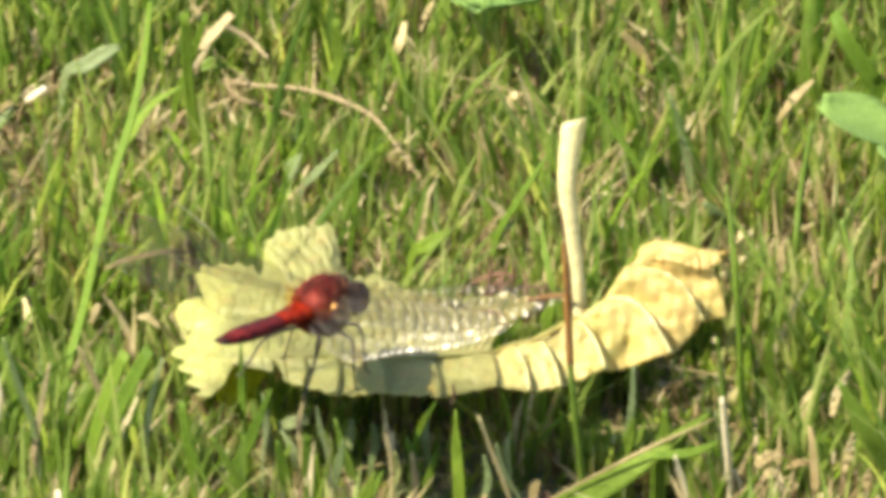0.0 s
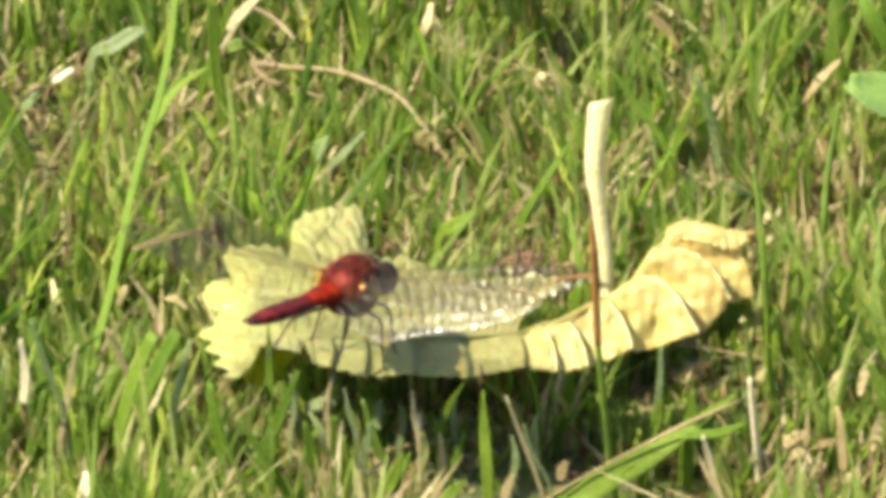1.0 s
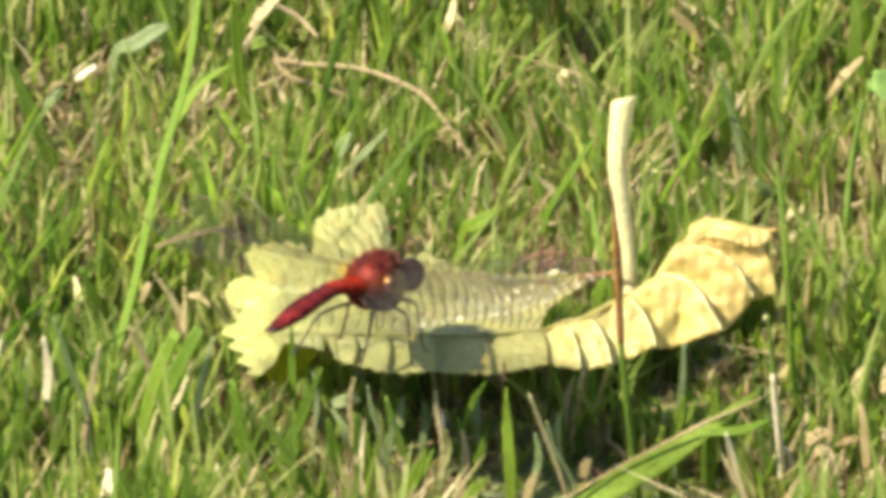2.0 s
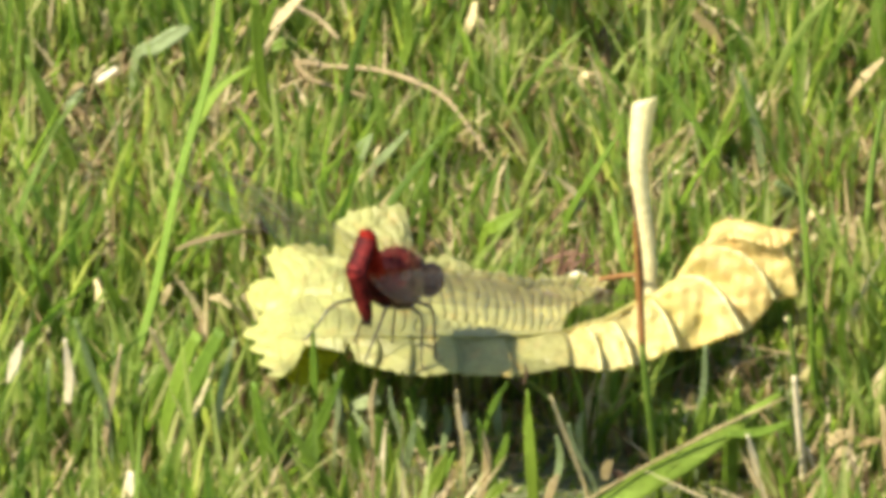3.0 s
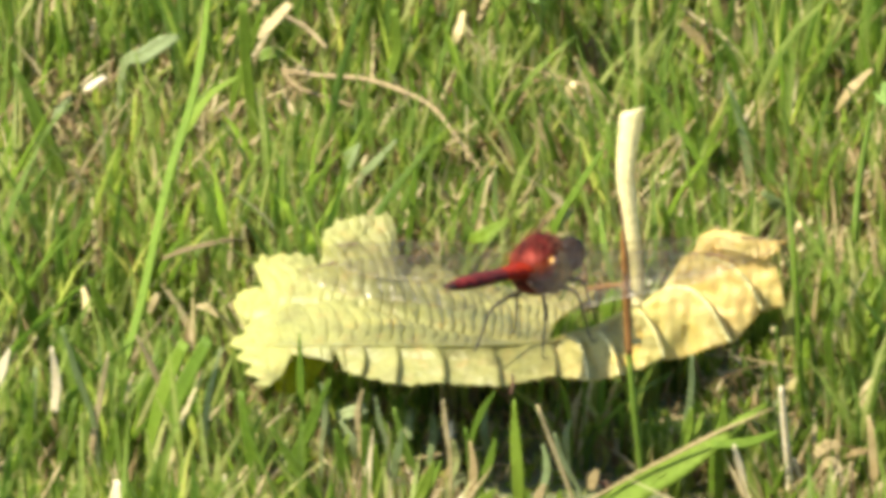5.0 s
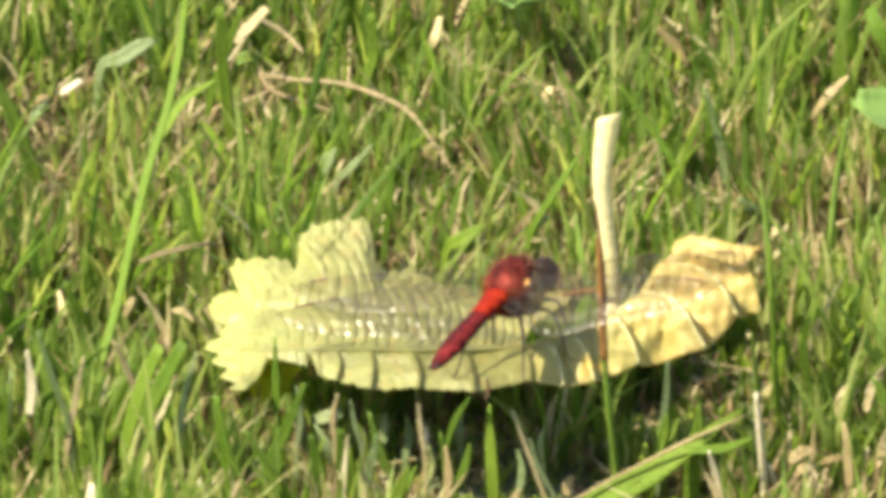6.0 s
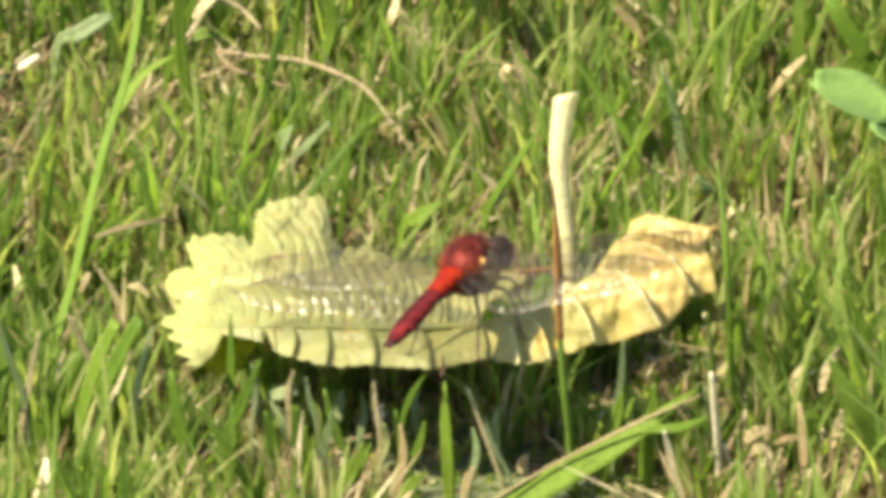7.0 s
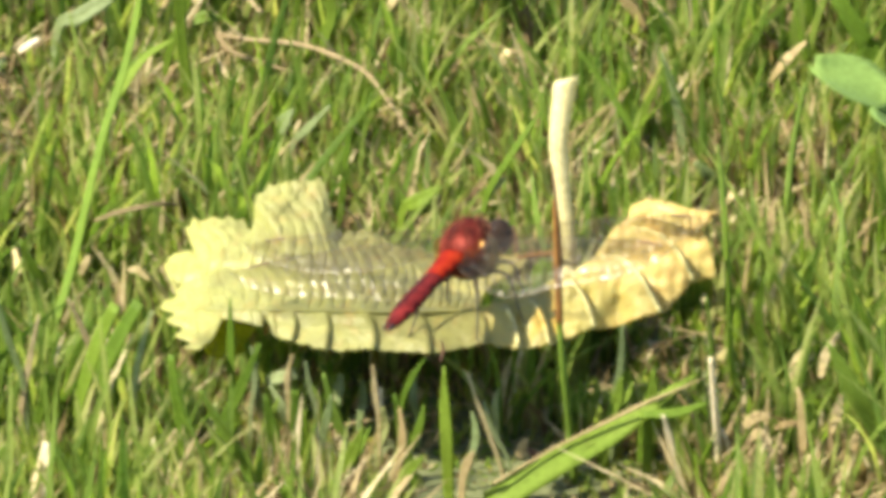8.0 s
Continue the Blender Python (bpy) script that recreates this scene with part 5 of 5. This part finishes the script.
def clover(points, centre, size, tilt, turn, label):
    """Clover: a thin stem and three rounded leaflets with a crease."""
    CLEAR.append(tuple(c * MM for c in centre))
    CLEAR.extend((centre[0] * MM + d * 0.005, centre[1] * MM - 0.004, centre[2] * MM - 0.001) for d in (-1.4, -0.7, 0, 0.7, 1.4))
    plant = tagged(new("clover"), label, "clover", "clovers")
    linked("stem", *tube(mm(points), [0.0004, 0.0004, 0.0003], 7, 14), MAT_CLOVER, plant)
    m = Matrix.Translation(Vector(centre) * MM) @ pose(0, 0, 0, tilt, 0, turn)
    for k in range(3):
        verts, faces = [], []
        for i in range(13):
            u = i / 12
            half = size * 0.5 * math.sin(math.pi * (0.04 + 0.90 * u)) ** 0.75
            for j in range(9):
                s = (j - 4) / 4
                notch = 0.08 * size * (u ** 8) * (1 - abs(s))
                p = Vector((half * s, u * size * 1.05 - notch, 0.14 * size * s * s + 0.05 * size * math.sin(u * 3)))
                verts.append((m @ pose(0, 0, 0, 8, 0, 120 * k)) @ (p * MM))
        for i in range(12):
            for j in range(8):
                a = i * 9 + j
                faces.append((a, a + 1, a + 10, a + 9))
        solid(linked("leaflet", verts, faces, MAT_CLOVER, plant), 0.0002)
    return plant


clover([(75.3, 48.3, 2.0), (74.5, 44.2, 10.0), (72.2, 40.8, 19.0)], (72.6, 40.8, 19.0), 13.0, 14, 75, "light green clover with rounded leaflets in the lawn")
clover([(14.5, 100.6, 2.0), (14.5, 96.6, 9.0), (14.5, 91.6, 18.0)], (14.5, 91.6, 18.0), 8.5, 14, 170, "light green clover with rounded leaflets in the lawn")


# ---- the lawn round them ----
NEAR = (-0.10, 0.11, -0.13, 0.17)
FRONT_STRIP = (-0.075, 0.075, -0.115, -0.036)
WIDE = (-0.45, 0.45, -0.45, 0.5)
stuff("lawn_grass", [
    # First two patches added to shade the hollow, the second unseen behind the leaf.
    blades(380, (0.016, 0.029, -0.006, 0.005), (0.018, 0.026), (0.0010, 0.0020), 0.2, 39),
    blades(620, (0.012, 0.035, -0.001, 0.011), (0.012, 0.018), (0.0010, 0.0019), 0.15, 40),
    blades(160, (0.024, 0.042, -0.027, -0.020), (0.009, 0.012), (0.0010, 0.0020), 0.2, 43),
    blades(8000, NEAR, (0.014, 0.027), (0.0008, 0.0017), 0.26, 11, clump=0.55, keep_out=FRONT_STRIP),
    blades(680, FRONT_STRIP, (0.014, 0.027), (0.0010, 0.0021), 0.26, 36, clump=0.55),
    blades(2400, NEAR, (0.022, 0.040), (0.0010, 0.0021), 0.33, 14, clump=0.45, levels=8),
    blades(110, (-0.040, -0.004, -0.060, -0.031), (0.012, 0.026), (0.0008, 0.0018), 0.25, 15, clump=0.4),
    blades(420, (-0.066, -0.020, -0.075, -0.020), (0.020, 0.034), (0.0012, 0.0024), 0.28, 16, clump=0.3, levels=8),
    blades(9000, NEAR, (0.007, 0.018), (0.0007, 0.0015), 0.40, 12, clump=0.4, keep_out=FRONT_STRIP),
    blades(460, FRONT_STRIP, (0.008, 0.018), (0.0009, 0.0018), 0.40, 34, clump=0.4),
    blades(560, FRONT_STRIP, (0.018, 0.032), (0.0013, 0.0027), 0.24, 35, clump=0.5, levels=8),
    blades(30000, WIDE, (0.012, 0.026), (0.0010, 0.0022), 0.35, 13, levels=4, clump=0.5, keep_out=NEAR),
    blades(80000, (-1.7, 1.7, -2.1, 1.7), (0.014, 0.030), (0.0025, 0.0050), 0.5, 17, cap=False, levels=3, clump=0.5, keep_out=WIDE),
], MAT_GRASS, "short green lawn grass, dense thin sunlit blades", "grass")
stuff("dry_thatch", [
    blades(60, (0.014, 0.028, -0.008, 0.006), (0.010, 0.022), (0.0008, 0.0016), 0.3, 37),
    blades(380, FRONT_STRIP, (0.010, 0.024), (0.0009, 0.0018), 0.5, 38),
    blades(4200, NEAR, (0.004, 0.015), (0.0007, 0.0016), 1.3, 21, droop=0.3),
    blades(5200, NEAR, (0.010, 0.023), (0.0007, 0.0014), 0.45, 22, clump=0.5),
    blades(160, (-0.036, -0.004, -0.055, -0.031), (0.008, 0.020), (0.0007, 0.0014), 0.5, 28),
    blades(520, (-0.068, 0.0, -0.080, -0.030), (0.010, 0.024), (0.0008, 0.0018), 0.5, 31),
    blades(380, (-0.010, 0.066, 0.040, 0.140), (0.008, 0.021), (0.0010, 0.0024), 0.7, 32, droop=0.2),
    blades(300, (-0.066, -0.020, 0.020, 0.120), (0.008, 0.020), (0.0010, 0.0022), 0.7, 33, droop=0.2),
    blades(260, (-0.034, 0.040, 0.022, 0.050), (0.006, 0.017), (0.0008, 0.0016), 0.7, 29),
    blades(300, (0.042, 0.068, -0.070, -0.030), (0.006, 0.017), (0.0008, 0.0018), 0.9, 24),
    blades(180, (0.048, 0.066, 0.020, 0.060), (0.008, 0.020), (0.0008, 0.0016), 0.5, 25),
    blades(220, (-0.062, -0.044, 0.050, 0.082), (0.006, 0.016), (0.0008, 0.0016), 0.8, 26),
    blades(160, (-0.040, -0.012, 0.060, 0.090), (0.008, 0.018), (0.0008, 0.0015), 0.6, 27),
    blades(16000, WIDE, (0.004, 0.016), (0.0008, 0.0016), 1.2, 23, levels=4, droop=0.3, keep_out=NEAR),
], MAT_STRAW, "straw-coloured dead grass matted between the blades", "dry grass")


# ---- movement ----
# seconds, how far the base, the middle and the end of the abdomen bend down (degrees)
BEND_ROWS = [
    (0.0, 2, -2, -2), (1.7, 2, -2, -2), (2.1, -8, 22, 8), (2.4, -20, 60, 22), (2.6, -44, 98, 34), (2.8, -56, 124, 42), (3.0, -57, 136, 46), (3.6, -57, 136, 46), (3.7, -50, 115, 40),
    (3.9, -20, 42, 18), (4.1, 0, 12, 8), (4.3, 2, 2, 2), (4.4, 20, 4, 2), (4.5, -38, 96, 42), (4.6, 22, 4, 2), (4.7, -22, 1, 1), (5.2, 0, 0, 0), (5.8, 12, 1, 1), (8.0, 12, 1, 1),
]
# seconds, forward sweep, rise (right, left), turn and twist (right, left) of the wings at rest
WING_ROWS = [(0.0, 4, 14, 3, 16, 50, 26), (1.7, 4, 14, 3, 16, 50, 26), (2.8, 6, 8, 8, 12, 30, 14), (3.6, 6, 8, 8, 12, 30, 14), (4.7, 8, 10, 10, 12, 15, 15), (5.2, 4, 0, -3, 18, 46, 44), (8.0, 4, 0, -3, 18, 46, 44)]


def wing_pose(side, front, sweep, rise, skew, twist=0):
    hinge = (side * 1.7, 1.4 if front else -1.8, 2.7)
    ahead = sweep + (5 if front else -15) + skew * side
    return pose(*(c * MM for c in hinge), 0, 0, side * ahead) @ pose(0, 0, 0, 0, -side * rise, 0) @ pose(0, 0, 0, twist, 0, 0)


def perch(place, up, lean, turn):
    return pose(*(c * MM for c in place), up, lean, turn)


def motions():
    # seconds; thorax (mm), nose up, lean to its right, turn
    walk(FLY, [
        (0.0, perch((-8.5, -36.6, 31.3), -8, 5, -35)),
        (0.5, perch((-8.5, -36.5, 31.3), -8, 5, -35)),
        (1.0, perch((-8.4, -36.4, 31.3), -8, 5, -35)),
        (1.5, perch((-8.4, -36.4, 31.3), -8, 5, -35)),
        (1.7, perch((-8.3, -36.1, 31.3), -8, 5, -35)),
        (2.3, perch((-7.9, -36.0, 31.8), -13, -2, -38)),
        (2.8, perch((-8.2, -36.2, 32.3), -19, 0, -41)),
        (3.6, perch((-9.0, -36.2, 32.3), -19, 0, -41)),
        (3.7, perch((-5.9, -31.7, 41.0), -6, 0, -50)),
        (3.8, perch((5.7, -20.0, 86.9), 15, 6, -55)),
        (3.9, perch((31.6, 10.0, 87.4), 10, 15, -60)),
        (4.0, perch((54.2, 40.0, 61.5), 0, 10, -10)),
        (4.1, perch((38.0, 40.0, 45.6), 0, -15, 55)),
        (4.2, perch((10.5, 20.0, 55.8), 0, -12, 30)),
        (4.3, perch((-13.6, 5.0, 47.8), -2, -6, -6)),
        (4.4, perch((-10.3, -31.2, 55.0), 0, 0, -7)),
        (4.5, perch((-3.7, -29.9, 61.2), -8, 2, -38)),
        (4.6, perch((11.9, -18.7, 30.0), -6, 0, -32)),
        (4.7, perch((13.1, -28.3, 32.2), -10, -3, -34)),
        (5.2, perch((12.6, -25.8, 30.3), -5, -10, -28)),
        (5.8, perch((13.1, -24.2, 29.4), -5, -10, -28)),
        (6.0, perch((12.7, -28.0, 29.1), -5, -10, -28)),
        (6.5, perch((12.7, -27.8, 29.0), -5, -10, -28)),
        (7.0, perch((12.6, -27.7, 28.9), -5, -10, -28)),
        (7.5, perch((12.6, -27.0, 28.7), -5, -10, -28)),
        (8.0, perch((12.6, -27.0, 28.7), -5, -10, -28)),
    ])
    at = [row[0] for row in BEND_ROWS]
    places = [[], [], []]
    for k in range(81):
        bends = [float(np.interp(k / 10, at, [row[n] for row in BEND_ROWS])) for n in (1, 2, 3)]
        here = pose(0, -3.4 * MM, 0.5 * MM)
        for n, back in enumerate((0.0, 6.3, 4.6)):
            here = here @ pose(0, -back * MM, 0, bends[n])
            places[n].append((k / 10, here))
    for piece, rows in zip(ABDOMEN, places):
        walk(piece, rows)
    for side, front, ob in WINGS:
        rows = [(t, wing_pose(side, front, s, r if side > 0 else l, k, wr if side > 0 else wl)) for t, s, r, l, k, wr, wl in WING_ROWS if t <= 3.6]
        for k in range(32):
            beat = 26 * math.sin(2 * math.pi * (k * 0.37 + (0.0 if front else 0.25)))
            rows.append((3.63 + k / 30, wing_pose(side, front, 8, 10 + beat, 9)))
        rows += [(t, wing_pose(side, front, s, r if side > 0 else l, k, wr if side > 0 else wl)) for t, s, r, l, k, wr, wl in WING_ROWS if t >= 4.7]
        walk(ob, rows)


motions()
